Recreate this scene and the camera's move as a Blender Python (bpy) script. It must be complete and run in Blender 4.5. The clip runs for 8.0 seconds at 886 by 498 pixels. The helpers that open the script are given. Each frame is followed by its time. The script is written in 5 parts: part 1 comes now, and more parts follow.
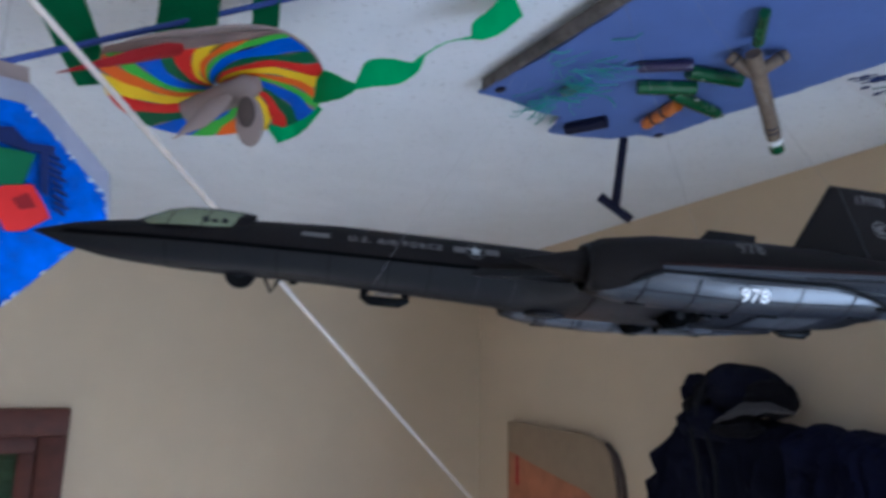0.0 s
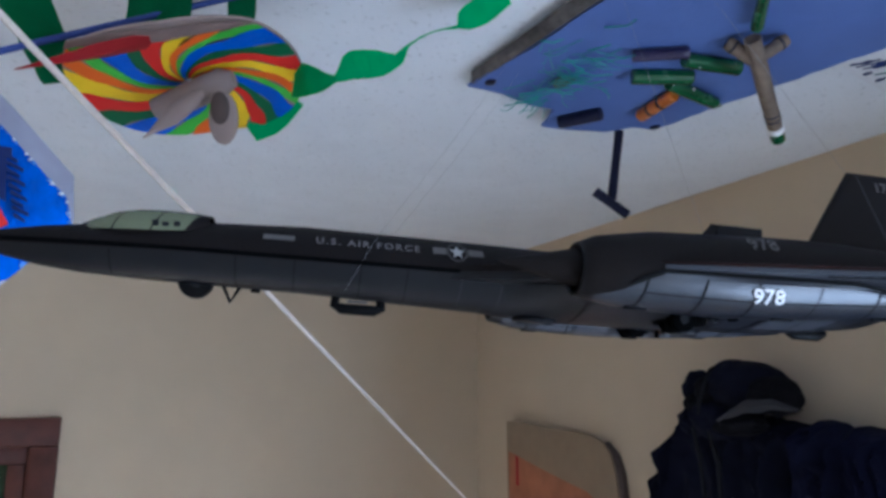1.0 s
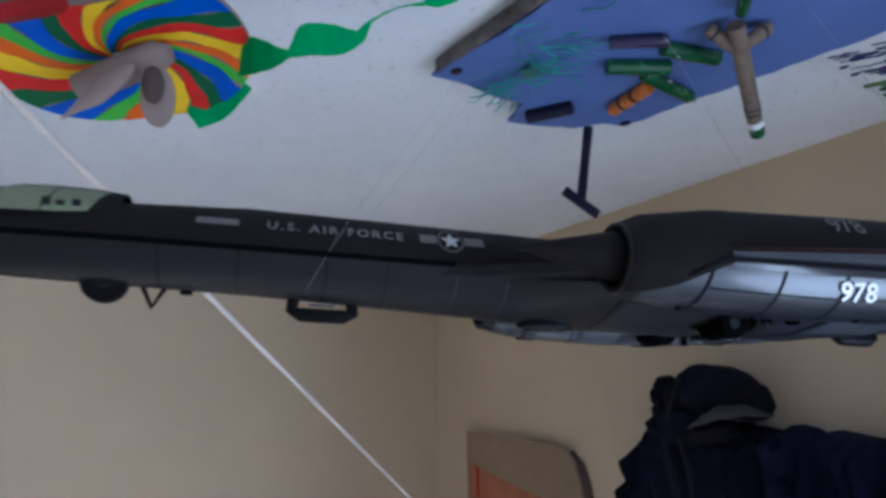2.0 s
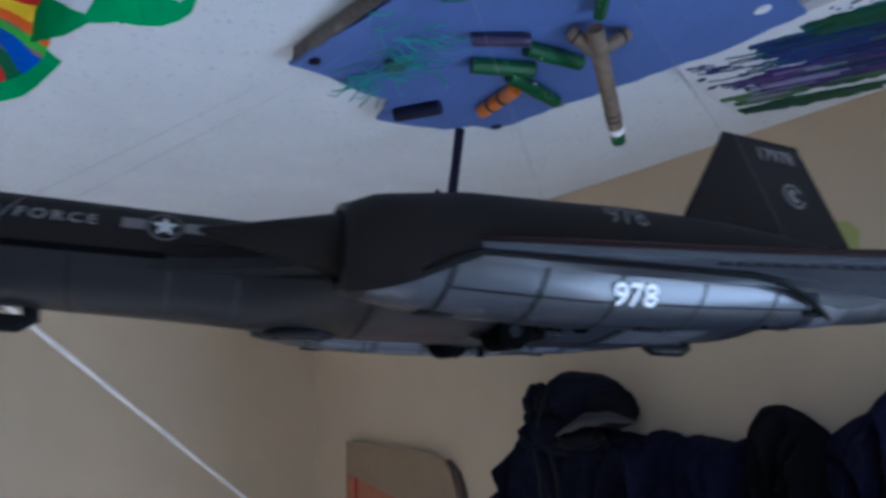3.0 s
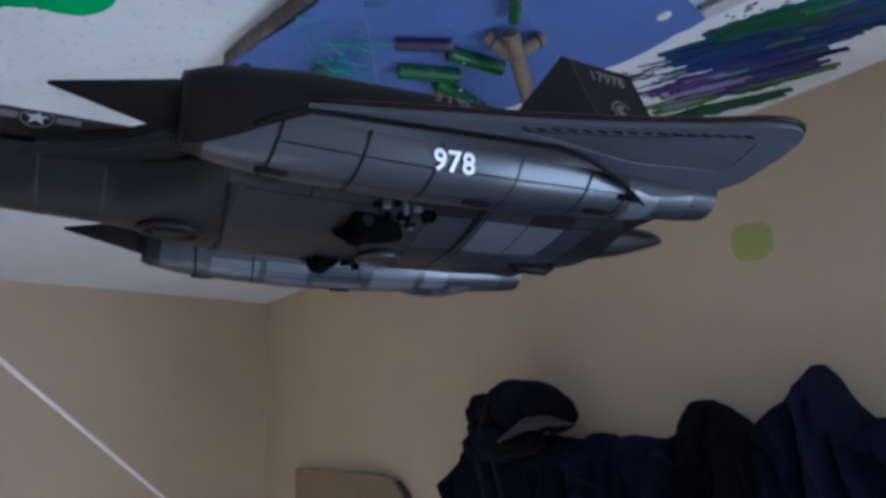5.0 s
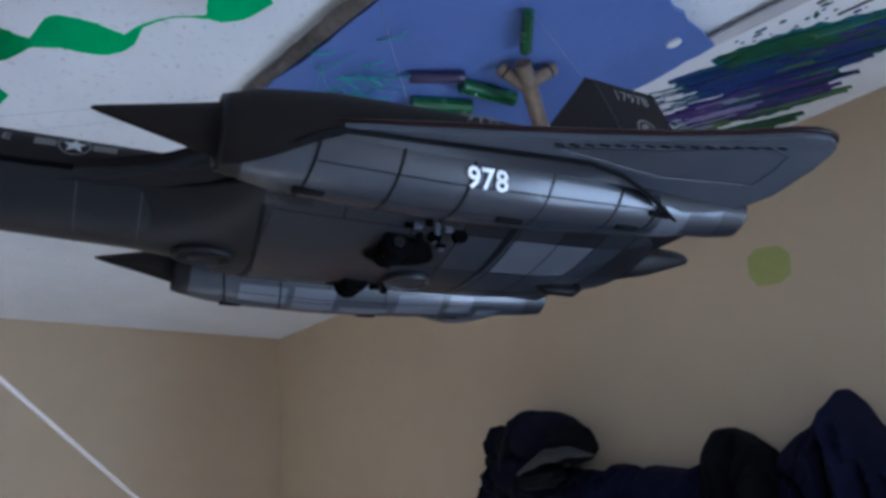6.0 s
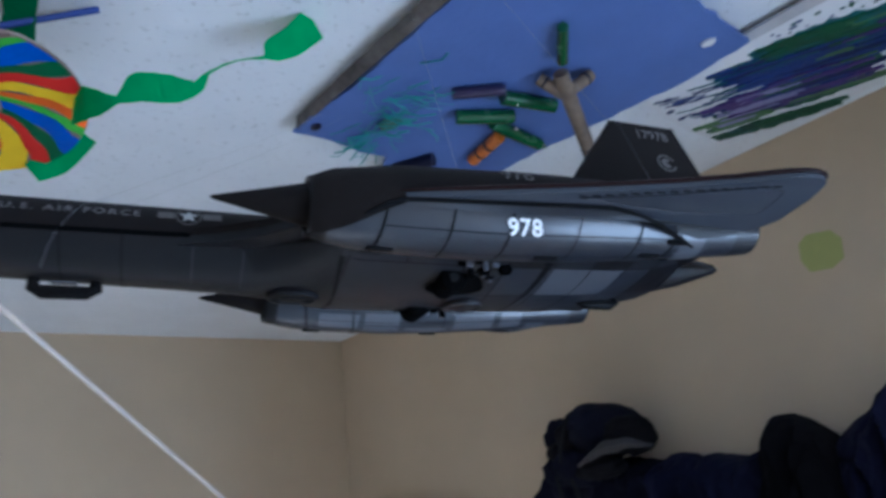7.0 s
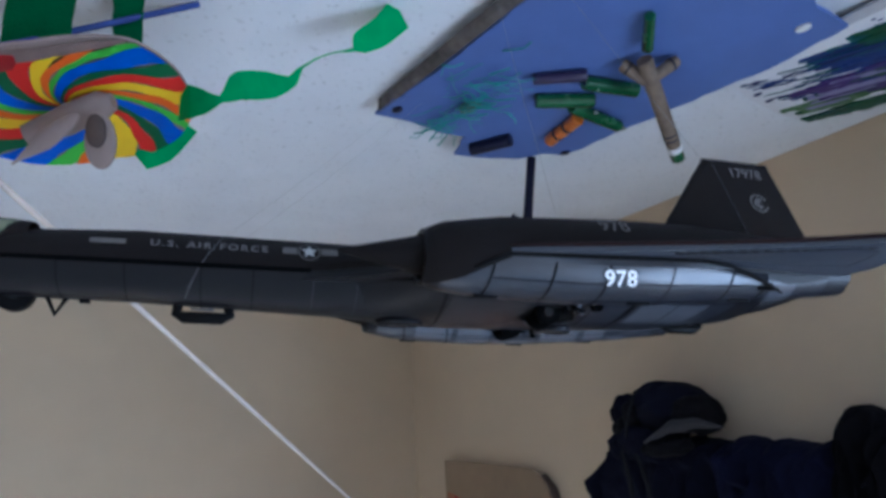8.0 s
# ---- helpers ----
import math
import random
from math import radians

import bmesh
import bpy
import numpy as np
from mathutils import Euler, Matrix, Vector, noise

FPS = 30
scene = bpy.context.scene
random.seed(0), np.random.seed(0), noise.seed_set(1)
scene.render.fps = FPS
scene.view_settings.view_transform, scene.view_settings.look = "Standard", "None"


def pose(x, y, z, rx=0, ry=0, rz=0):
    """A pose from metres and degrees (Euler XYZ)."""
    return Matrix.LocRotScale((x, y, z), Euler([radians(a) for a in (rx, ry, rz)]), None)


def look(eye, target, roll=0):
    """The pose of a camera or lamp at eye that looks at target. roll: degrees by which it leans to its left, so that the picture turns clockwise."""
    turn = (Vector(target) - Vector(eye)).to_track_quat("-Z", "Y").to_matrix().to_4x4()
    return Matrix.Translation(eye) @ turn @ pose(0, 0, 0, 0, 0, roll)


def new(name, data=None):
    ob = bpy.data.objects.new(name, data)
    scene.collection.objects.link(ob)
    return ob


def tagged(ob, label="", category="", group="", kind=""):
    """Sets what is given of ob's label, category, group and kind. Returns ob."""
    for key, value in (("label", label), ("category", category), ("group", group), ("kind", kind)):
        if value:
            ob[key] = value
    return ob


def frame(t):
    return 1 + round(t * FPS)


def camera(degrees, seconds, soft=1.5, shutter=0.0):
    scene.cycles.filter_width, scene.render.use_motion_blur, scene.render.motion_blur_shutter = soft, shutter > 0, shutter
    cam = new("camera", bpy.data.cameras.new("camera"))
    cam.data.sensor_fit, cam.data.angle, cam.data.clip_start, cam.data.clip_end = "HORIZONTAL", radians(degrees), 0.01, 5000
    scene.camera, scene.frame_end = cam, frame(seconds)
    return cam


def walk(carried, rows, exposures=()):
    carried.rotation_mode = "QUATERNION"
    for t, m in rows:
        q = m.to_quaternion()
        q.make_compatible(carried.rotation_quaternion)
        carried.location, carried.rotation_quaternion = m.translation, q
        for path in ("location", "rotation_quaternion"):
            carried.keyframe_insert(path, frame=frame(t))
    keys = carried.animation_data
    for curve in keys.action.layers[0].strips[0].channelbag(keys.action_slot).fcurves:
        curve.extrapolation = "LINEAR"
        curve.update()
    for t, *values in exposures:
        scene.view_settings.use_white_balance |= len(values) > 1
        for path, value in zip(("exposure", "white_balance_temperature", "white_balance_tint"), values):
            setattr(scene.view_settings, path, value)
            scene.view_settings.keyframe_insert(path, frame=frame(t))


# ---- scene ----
cam = camera(66.4, 8.0, soft=3.3, shutter=0.5)
PATH = [
    (0, (0.0062, -0.0013, 2.04), (0.9568, 1.7212, 2.399), 1.5),
    (0.5, (0.0263, 0.0056, 2.044), (1.1021, 1.6489, 2.422), 0.5),
    (1, (0.0286, 0.0216, 2.047), (0.9858, 1.7414, 2.402), 0.4),
    (2.5, (0.0777, 0.1006, 2.054), (1.2672, 1.6609, 2.441), -1.1),
    (3, (0.1144, 0.0921, 2.055), (1.4225, 1.5539, 2.445), -1.3),
    (3.5, (0.1326, 0.0678, 2.054), (1.5016, 1.4748, 2.438), -2.2),
    (4, (0.1198, 0.0475, 2.049), (1.4559, 1.4896, 2.415), -2.2),
    (4.5, (0.1231, 0.0513, 2.025), (1.437, 1.519, 2.371), -2.3),
    (5, (0.1291, 0.0617, 2.004), (1.513, 1.4186, 2.497), -3.2),
    (6.5, (0.1143, 0.068, 2.0), (1.428, 1.4514, 2.601), -4.7),
    (7, (0.0962, 0.0345, 2.003), (1.3316, 1.4944, 2.588), -5.9),
    (7.5, (0.0887, 0.0296, 2.018), (1.1828, 1.6427, 2.469), -4.6),
    (8, (0.0697, 0.0187, 2.03), (1.1629, 1.6242, 2.505), -2.9),
]
EXPOSURES = [(0.0, 2.46, 5250, 15), (2.5, 2.42, 5150, 15), (3.5, 2.34, 4920, 13), (4.0, 2.34, 4950, 13), (4.5, 2.32, 5270, 16), (5.2, 2.34, 5220, 16), (6.4, 2.4, 5120, 14), (7.0, 2.44, 5050, 12), (8.0, 2.46, 5090, 14)]
walk(cam, [(t, look(eye, target, roll)) for t, eye, target, roll in PATH], EXPOSURES)

# ---- light and exposure ----
world = bpy.data.worlds.new("world")
scene.world = world
world.use_nodes = True
wn = world.node_tree
sky = wn.nodes.new("ShaderNodeTexSky")
sky.sky_type, sky.sun_disc = "NISHITA", False
sky.sun_elevation, sky.sun_rotation = radians(25.5), radians(159)
wn.links.new(sky.outputs["Color"], wn.nodes["Background"].inputs["Color"])
wn.nodes["Background"].inputs["Strength"].default_value = 0.1

sun = new("sun", bpy.data.lights.new("sun", "SUN"))
sun.data.energy, sun.data.angle, sun.data.color = 5.0, radians(0.6), (1, 0.96, 0.90)
sun.matrix_world = look((3.6, -9.4, 4.8), (0, 0, 0))

# daylight that comes in through the east window, behind the clothes
day = new("window_daylight", bpy.data.lights.new("window_daylight", "AREA"))
day.data.shape, day.data.size, day.data.size_y = "RECTANGLE", 1.3, 1.1
day.data.energy, day.data.color = 9, (0.72, 0.87, 1.0)
day.matrix_world = look((1.14 + 0.1158 * -1.4 - 0.02, -1.2, 1.25), (0.0, -1.07, 1.25))


# ---- materials ----
def material(name, color, rough=0.6, metal=0.0, vary=0.15, scale=40.0, bump=0.0, bump_scale=200.0, spec=0.5, speck=0.0, random=0.0, coat=0.0):
    """A procedural surface: base colour with variation at two scales, roughness, relief and, where asked, dark specks."""
    m = bpy.data.materials.new(name)
    m.use_nodes = True
    nt = m.node_tree
    N, L = nt.nodes, nt.links
    b = N["Principled BSDF"]
    b.inputs["Roughness"].default_value, b.inputs["Metallic"].default_value = rough, metal
    b.inputs["Specular IOR Level"].default_value = spec
    b.inputs["Coat Weight"].default_value = coat
    b.inputs["Coat Roughness"].default_value = 0.15
    tc = N.new("ShaderNodeTexCoord")
    big, fine = N.new("ShaderNodeTexNoise"), N.new("ShaderNodeTexNoise")
    big.inputs["Scale"].default_value, fine.inputs["Scale"].default_value = scale * 0.18, scale
    big.inputs["Detail"].default_value, fine.inputs["Detail"].default_value = 4, 6
    for n in (big, fine):
        L.new(tc.outputs["Object"], n.inputs["Vector"])
    add = N.new("ShaderNodeMath")
    add.operation = "ADD"
    L.new(big.outputs["Fac"], add.inputs[0])
    L.new(fine.outputs["Fac"], add.inputs[1])
    mr = N.new("ShaderNodeMapRange")
    mr.inputs["From Min"].default_value, mr.inputs["From Max"].default_value = 0.6, 1.4
    mr.inputs["To Min"].default_value, mr.inputs["To Max"].default_value = 1 - vary, 1 + vary
    L.new(add.outputs[0], mr.inputs["Value"])
    mul = N.new("ShaderNodeVectorMath")
    mul.operation = "SCALE"
    mul.inputs[0].default_value = color
    L.new(mr.outputs["Result"], mul.inputs["Scale"])
    out = mul.outputs["Vector"]
    if random:
        oi, rr = N.new("ShaderNodeObjectInfo"), N.new("ShaderNodeMapRange")
        rr.inputs["To Min"].default_value, rr.inputs["To Max"].default_value = 1 - random, 1 + random
        L.new(oi.outputs["Random"], rr.inputs["Value"])
        m2 = N.new("ShaderNodeVectorMath")
        m2.operation = "SCALE"
        L.new(out, m2.inputs[0])
        L.new(rr.outputs["Result"], m2.inputs["Scale"])
        out = m2.outputs["Vector"]
    if speck:
        sp = N.new("ShaderNodeTexNoise")
        sp.inputs["Scale"].default_value, sp.inputs["Detail"].default_value = 130, 2
        L.new(tc.outputs["Object"], sp.inputs["Vector"])
        sr = N.new("ShaderNodeMapRange")
        sr.inputs["From Min"].default_value, sr.inputs["From Max"].default_value = 0.625, 0.70
        sr.inputs["To Min"].default_value, sr.inputs["To Max"].default_value = 1.0, 1 - speck
        L.new(sp.outputs["Fac"], sr.inputs["Value"])
        m3 = N.new("ShaderNodeVectorMath")
        m3.operation = "SCALE"
        L.new(out, m3.inputs[0])
        L.new(sr.outputs["Result"], m3.inputs["Scale"])
        out = m3.outputs["Vector"]
    L.new(out, b.inputs["Base Color"])
    rg = N.new("ShaderNodeMapRange")
    rg.inputs["To Min"].default_value, rg.inputs["To Max"].default_value = max(rough - 0.1, 0.03), min(rough + 0.1, 1)
    L.new(fine.outputs["Fac"], rg.inputs["Value"])
    L.new(rg.outputs["Result"], b.inputs["Roughness"])
    if bump:
        bn, bp = N.new("ShaderNodeTexNoise"), N.new("ShaderNodeBump")
        bn.inputs["Scale"].default_value, bn.inputs["Detail"].default_value = bump_scale, 5
        L.new(tc.outputs["Object"], bn.inputs["Vector"])
        L.new(bn.outputs["Fac"], bp.inputs["Height"])
        bp.inputs["Strength"].default_value, bp.inputs["Distance"].default_value = bump, 0.004
        L.new(bp.outputs["Normal"], b.inputs["Normal"])
    return m


CEILING = material("ceiling_paint", (0.80, 0.83, 0.88), 0.9, vary=0.05, scale=12, bump=0.16, bump_scale=70, speck=0.2)
WALL = material("beige_wall_paint", (0.590, 0.474, 0.336), 0.85, vary=0.04, scale=8, bump=0.12, bump_scale=140)
FLOOR = material("pale_carpet", (0.60, 0.58, 0.55), 0.95, vary=0.1, scale=90, bump=0.4)
TRIM = material("dark_red_stained_wood", (0.095, 0.030, 0.019), 0.45, vary=0.35, scale=30, bump=0.1, spec=0.2)
BLIND = material("green_blind_slat", (0.035, 0.068, 0.026), 0.6, vary=0.2, scale=20, random=0.15)
GLASS = material("window_glass", (0.9, 0.95, 0.95), 0.05, vary=0.0)
GLASS.node_tree.nodes["Principled BSDF"].inputs["Transmission Weight"].default_value = 1.0
BLACK = material("matte_brown_black_print", (0.0098, 0.0076, 0.0073), 0.60, vary=0.3, scale=120, bump=0.05, bump_scale=600, spec=0.07)
SLATE = material("dark_slate_print", (0.0078, 0.0078, 0.0096), 0.42, vary=0.4, scale=90, bump=0.05, bump_scale=500, spec=0.2)
SILVER = material("glossy_grey_print", (0.025, 0.029, 0.040), 0.36, metal=0.15, vary=0.35, scale=60, bump=0.05, bump_scale=260, coat=0.38)
WING_GREY = material("satin_grey_print", (0.045, 0.051, 0.067), 0.5, vary=0.22, scale=70, bump=0.05, bump_scale=300, spec=0.4, coat=0.08)
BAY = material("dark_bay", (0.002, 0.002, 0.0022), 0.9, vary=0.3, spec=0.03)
LIP = material("glossy_black_lip", (0.007, 0.006, 0.006), 0.3, vary=0.2, spec=0.12)
MIDGREY = material("mid_grey_print", (0.0155, 0.0168, 0.0215), 0.42, vary=0.45, scale=90, bump=0.06, bump_scale=400, spec=0.25, coat=0.22)
PALE = material("pale_grey_print", (0.085, 0.092, 0.112), 0.34, metal=0.1, vary=0.4, scale=80, coat=0.3)
LINE = material("black_panel_line", (0.006, 0.006, 0.007), 0.5, spec=0.08)
SEAM = material("light_seam_print", (0.040, 0.040, 0.043), 0.5, spec=0.15)
REDEDGE = material("dark_red_edge_print", (0.016, 0.005, 0.005), 0.4, spec=0.12)
CANOPY = material("olive_canopy_print", (0.140, 0.155, 0.090), 0.2, vary=0.6, scale=150, coat=0.12, spec=0.2)
WHITE_INK = material("white_ink", (0.82, 0.83, 0.85), 0.5, vary=0.05)
GREY_INK = material("faded_grey_ink", (0.165, 0.15, 0.148), 0.5, vary=0.1, spec=0.1)
DIM_INK = material("worn_grey_ink", (0.12, 0.11, 0.105), 0.5, vary=0.2, spec=0.1)
RUBBER = material("black_plastic", (0.0035, 0.0034, 0.0038), 0.4, vary=0.2, spec=0.08)
CORD = material("white_cord", (0.70, 0.61, 0.54), 0.85, vary=0.12, scale=300, bump=0.5, bump_scale=700, spec=0.18)
THREAD = material("clear_thread", (0.26, 0.27, 0.29), 0.4)
BLUE_BOARD = material("blue_foam_sheet", (0.115, 0.180, 0.45), 0.75, vary=0.12, scale=18, bump=0.15, bump_scale=120, spec=0.18)
BOARD_EDGE = material("grey_brown_board_edge", (0.115, 0.10, 0.095), 0.85, vary=0.7, scale=90, bump=0.4)
CARDBOARD = material("brown_cardboard", (0.30, 0.215, 0.135), 0.85, vary=0.12, scale=25, bump=0.1)
ORANGE_CARD = material("orange_printed_cardboard", (0.42, 0.165, 0.085), 0.75, vary=0.25, scale=20, spec=0.18)
GREEN_WAX = material("green_wax", (0.012, 0.10, 0.035), 0.25, vary=0.35, scale=60, coat=0.4)
ORANGE_WAX = material("orange_wax", (0.62, 0.17, 0.02), 0.3, vary=0.3, scale=60, coat=0.3)
NAVY_WAX = material("navy_wax", (0.010, 0.011, 0.032), 0.4, vary=0.3, scale=60, spec=0.2)
PURPLE_WAX = material("dull_purple_wax", (0.035, 0.025, 0.085), 0.35, vary=0.35, scale=60, coat=0.2)
PAPER_WRAP = material("brown_paper_wrapper", (0.19, 0.145, 0.110), 0.8, vary=0.45, scale=70, bump=0.2, spec=0.15)
TEAL = material("teal_plastic_netting", (0.03, 0.30, 0.28), 0.4, vary=0.2)
CREPE = material("green_crepe_paper", (0.030, 0.54, 0.18), 0.8, vary=0.15, scale=60, bump=0.35, bump_scale=300, spec=0.18)
CREPE_DARK = material("dark_green_crepe_paper", (0.012, 0.21, 0.075), 0.8, vary=0.15, scale=60, bump=0.35, bump_scale=300, spec=0.18)
BLUE_ROD = material("blue_painted_rod", (0.03, 0.065, 0.30), 0.5, vary=0.2)
RED = material("red_poster_paint", (0.70, 0.022, 0.018), 0.55, vary=0.15, scale=30, spec=0.18)
DARK_RED = material("dark_red_paint", (0.30, 0.010, 0.014), 0.55, vary=0.2, scale=30, spec=0.18)
YELLOW = material("yellow_poster_paint", (0.92, 0.62, 0.006), 0.55, vary=0.1, scale=30, spec=0.18)
ORANGE = material("orange_poster_paint", (0.82, 0.14, 0.010), 0.55, vary=0.1, scale=30, spec=0.18)
LIME = material("light_green_poster_paint", (0.085, 0.50, 0.05), 0.55, vary=0.12, scale=30, spec=0.18)
DGREEN = material("dark_green_poster_paint", (0.006, 0.125, 0.045), 0.55, vary=0.15, scale=30, spec=0.18)
BLUE = material("blue_poster_paint", (0.003, 0.105, 0.62), 0.5, vary=0.25, scale=40, bump=0.25, bump_scale=180, spec=0.18)
PICTURE_BLUE = material("streaky_blue_paint", (0.002, 0.10, 0.58), 0.5, vary=0.5, scale=70, bump=0.4, bump_scale=220, spec=0.15)
CARD_SIDE = material("shaded_card_side", (0.36, 0.36, 0.44), 0.85, vary=0.25, scale=22, spec=0.15)
THIN_BLUE = material("thin_blue_wash", (0.10, 0.27, 0.72), 0.55, vary=0.3, scale=60, spec=0.2)
NAVY_PAINT = material("navy_paint", (0.008, 0.018, 0.10), 0.5, vary=0.3, scale=40, spec=0.15)
TAUPE = material("taupe_card", (0.33, 0.255, 0.235), 0.8, vary=0.15, scale=40, spec=0.15)
RIM_BROWN = material("brown_card", (0.21, 0.145, 0.125), 0.8, vary=0.4, scale=24, spec=0.15)
TAUPE_DARK = material("dark_taupe", (0.10, 0.07, 0.06), 0.8, vary=0.25, scale=60)
PAPER = material("white_paper", (0.78, 0.79, 0.83), 0.8, vary=0.06, scale=20, bump=0.1)
GREY_PAPER = material("grey_paper_edge", (0.52, 0.52, 0.55), 0.85, vary=0.15, scale=30)
SEA_BLUE = material("deep_blue_paint", (0.010, 0.035, 0.17), 0.45, vary=0.45, scale=70, bump=0.3, bump_scale=250, spec=0.18)
SEA_TEAL = material("teal_paint", (0.010, 0.095, 0.11), 0.45, vary=0.45, scale=70, bump=0.3, bump_scale=250, spec=0.18)
SEA_GREEN = material("bottle_green_paint", (0.008, 0.075, 0.035), 0.45, vary=0.45, scale=70, bump=0.3, bump_scale=250, spec=0.18)
LEAF_PAINT = material("leaf_green_paint", (0.06, 0.16, 0.05), 0.5, vary=0.35, scale=70)
PURPLE = material("purple_paint", (0.06, 0.03, 0.16), 0.45, vary=0.4, scale=70, bump=0.3, bump_scale=250, spec=0.18)
LILAC = material("lilac_paint", (0.24, 0.23, 0.42), 0.55, vary=0.2, scale=70)
NOTE = material("yellow_green_note", (0.42, 0.44, 0.16), 0.7, vary=0.08, spec=0.1)
NAVY_CLOTH = material("navy_fleece", (0.0060, 0.0065, 0.017), 0.95, vary=0.35, scale=50, bump=0.5, bump_scale=350, spec=0.15)
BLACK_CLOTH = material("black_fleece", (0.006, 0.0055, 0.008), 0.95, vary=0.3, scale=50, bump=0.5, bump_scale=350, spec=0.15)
BLUE_CLOTH = material("dark_blue_denim", (0.0078, 0.0088, 0.029), 0.95, vary=0.35, scale=50, bump=0.5, bump_scale=350, spec=0.15)
LINING = material("grey_lining", (0.036, 0.034, 0.038), 0.9, vary=0.2, scale=60, bump=0.3)
DULL_LINE = material("dark_grey_line", (0.014, 0.014, 0.017), 0.9, vary=0.3, scale=60, bump=0.3, spec=0.15)
METAL = material("steel_hook", (0.5, 0.5, 0.5), 0.35, metal=1.0)
INK = material("black_ink", (0.02, 0.02, 0.03), 0.6)


# ---- building helpers ----
def part(name, bm, mat, parent=None, label="", smooth=True):
    """Links a bmesh as one mesh object, under a parent if one is given."""
    me = bpy.data.meshes.new(name)
    bmesh.ops.recalc_face_normals(bm, faces=bm.faces[:])
    bm.to_mesh(me)
    bm.free()
    for p in me.polygons:
        p.use_smooth = smooth
    me.materials.append(mat)
    if smooth:
        me.set_sharp_from_angle(angle=radians(40))
    ob = new(name, me)
    if parent:
        ob.parent = parent
    if label:
        ob["label"] = label
    return ob


def thing(name, label, category, m=None, group=""):
    """An empty at the base of a thing, for its parts."""
    ob = new(name)
    ob.empty_display_size = 0.02
    if m is not None:
        ob.matrix_world = m
    return tagged(ob, label, category, group)


def box(x0, x1, y0, y1, z0, z1, bevel=0.0, bm=None):
    bm = bm or bmesh.new()
    made = bmesh.ops.create_cube(bm, size=1.0)["verts"]
    for v in made:
        v.co = Vector((x0 if v.co.x < 0 else x1, y0 if v.co.y < 0 else y1, z0 if v.co.z < 0 else z1))
    if bevel:
        edges = list({e for v in made for e in v.link_edges})
        bmesh.ops.bevel(bm, geom=edges, offset=bevel, segments=2, affect="EDGES", profile=0.6)
    return bm


def slab(outline, low, high, bevel=0.0):
    """A plate with a given outline in x and y between two heights."""
    bm = bmesh.new()
    bottom = [bm.verts.new((x, y, low)) for x, y in outline]
    top = [bm.verts.new((x, y, high)) for x, y in outline]
    n = len(outline)
    bm.faces.new(bottom[::-1])
    bm.faces.new(top)
    for i in range(n):
        bm.faces.new((bottom[i], bottom[(i + 1) % n], top[(i + 1) % n], top[i]))
    if bevel:
        bmesh.ops.bevel(bm, geom=[e for e in bm.edges if abs(e.verts[0].co.z - e.verts[1].co.z) < 1e-6], offset=bevel, segments=2, affect="EDGES", profile=0.6)
    return bm


def loft(rings, closed=True, caps=True, bm=None):
    """A skin over rings of equally many points."""
    bm = bm or bmesh.new()
    rows = [[bm.verts.new(p) for p in ring] for ring in rings]
    n = len(rows[0])
    for a, b in zip(rows, rows[1:]):
        for i in range(n if closed else n - 1):
            j = (i + 1) % n
            bm.faces.new((a[i], a[j], b[j], b[i]))
    if caps and closed:
        bm.faces.new(rows[0][::-1])
        bm.faces.new(rows[-1])
    return bm


def tube(points, radii, sides=10, caps=True, bm=None):
    """A round rod along points; radii: one number or one for each point."""
    pts = [Vector(p) for p in points]
    radii = [radii] * len(pts) if isinstance(radii, (int, float)) else radii
    rings = []
    side = None
    for i, p in enumerate(pts):
        way = (pts[min(i + 1, len(pts) - 1)] - pts[max(i - 1, 0)]).normalized()
        if side is None:
            side = way.cross(Vector((0.13, 0.31, 0.94))).normalized()
        side = (side - way * side.dot(way)).normalized()
        up = way.cross(side)
        rings.append([p + (side * math.cos(a) + up * math.sin(a)) * radii[i] for a in (2 * math.pi * k / sides for k in range(sides))])
    return loft(rings, True, caps, bm)


def lettering(name, words, size, mat, parent, wrap, bold=0.0, align="CENTER", spacing=1.0):
    """Writing in the built-in font; wrap turns its flat (x, y) into a place on the thing."""
    cu = bpy.data.curves.new(name, "FONT")
    cu.body, cu.size, cu.align_x, cu.align_y, cu.offset = words, size, align, "CENTER", bold
    cu.resolution_u, cu.space_character = 3, spacing
    ob = bpy.data.objects.new(name, cu)
    scene.collection.objects.link(ob)
    bpy.context.view_layer.update()
    me = bpy.data.meshes.new_from_object(ob.evaluated_get(bpy.context.evaluated_depsgraph_get()))
    bpy.data.objects.remove(ob)
    bm = bmesh.new()
    bm.from_mesh(me)
    bmesh.ops.triangulate(bm, faces=bm.faces[:])
    for v in bm.verts:
        v.co = wrap(v.co.x, v.co.y)
    return part(name, bm, mat, parent, smooth=False)


def smooth_steps(stops, x):
    """A smooth value at x out of a table of (x, value, ...)."""
    if x <= stops[0][0]:
        return stops[0][1:]
    for a, b in zip(stops, stops[1:]):
        if x <= b[0]:
            k = (x - a[0]) / (b[0] - a[0])
            return tuple(p + (q - p) * k for p, q in zip(a[1:], b[1:]))
    return stops[-1][1:]


# ---- the room ----
CEIL, WEST, NORTH, SOUTH, T = 2.44, -1.95, 2.16, -2.3, 0.12


def east_x(y):
    """The east wall runs slightly out of square."""
    return 1.14 + 0.1158 * (y - 0.2)


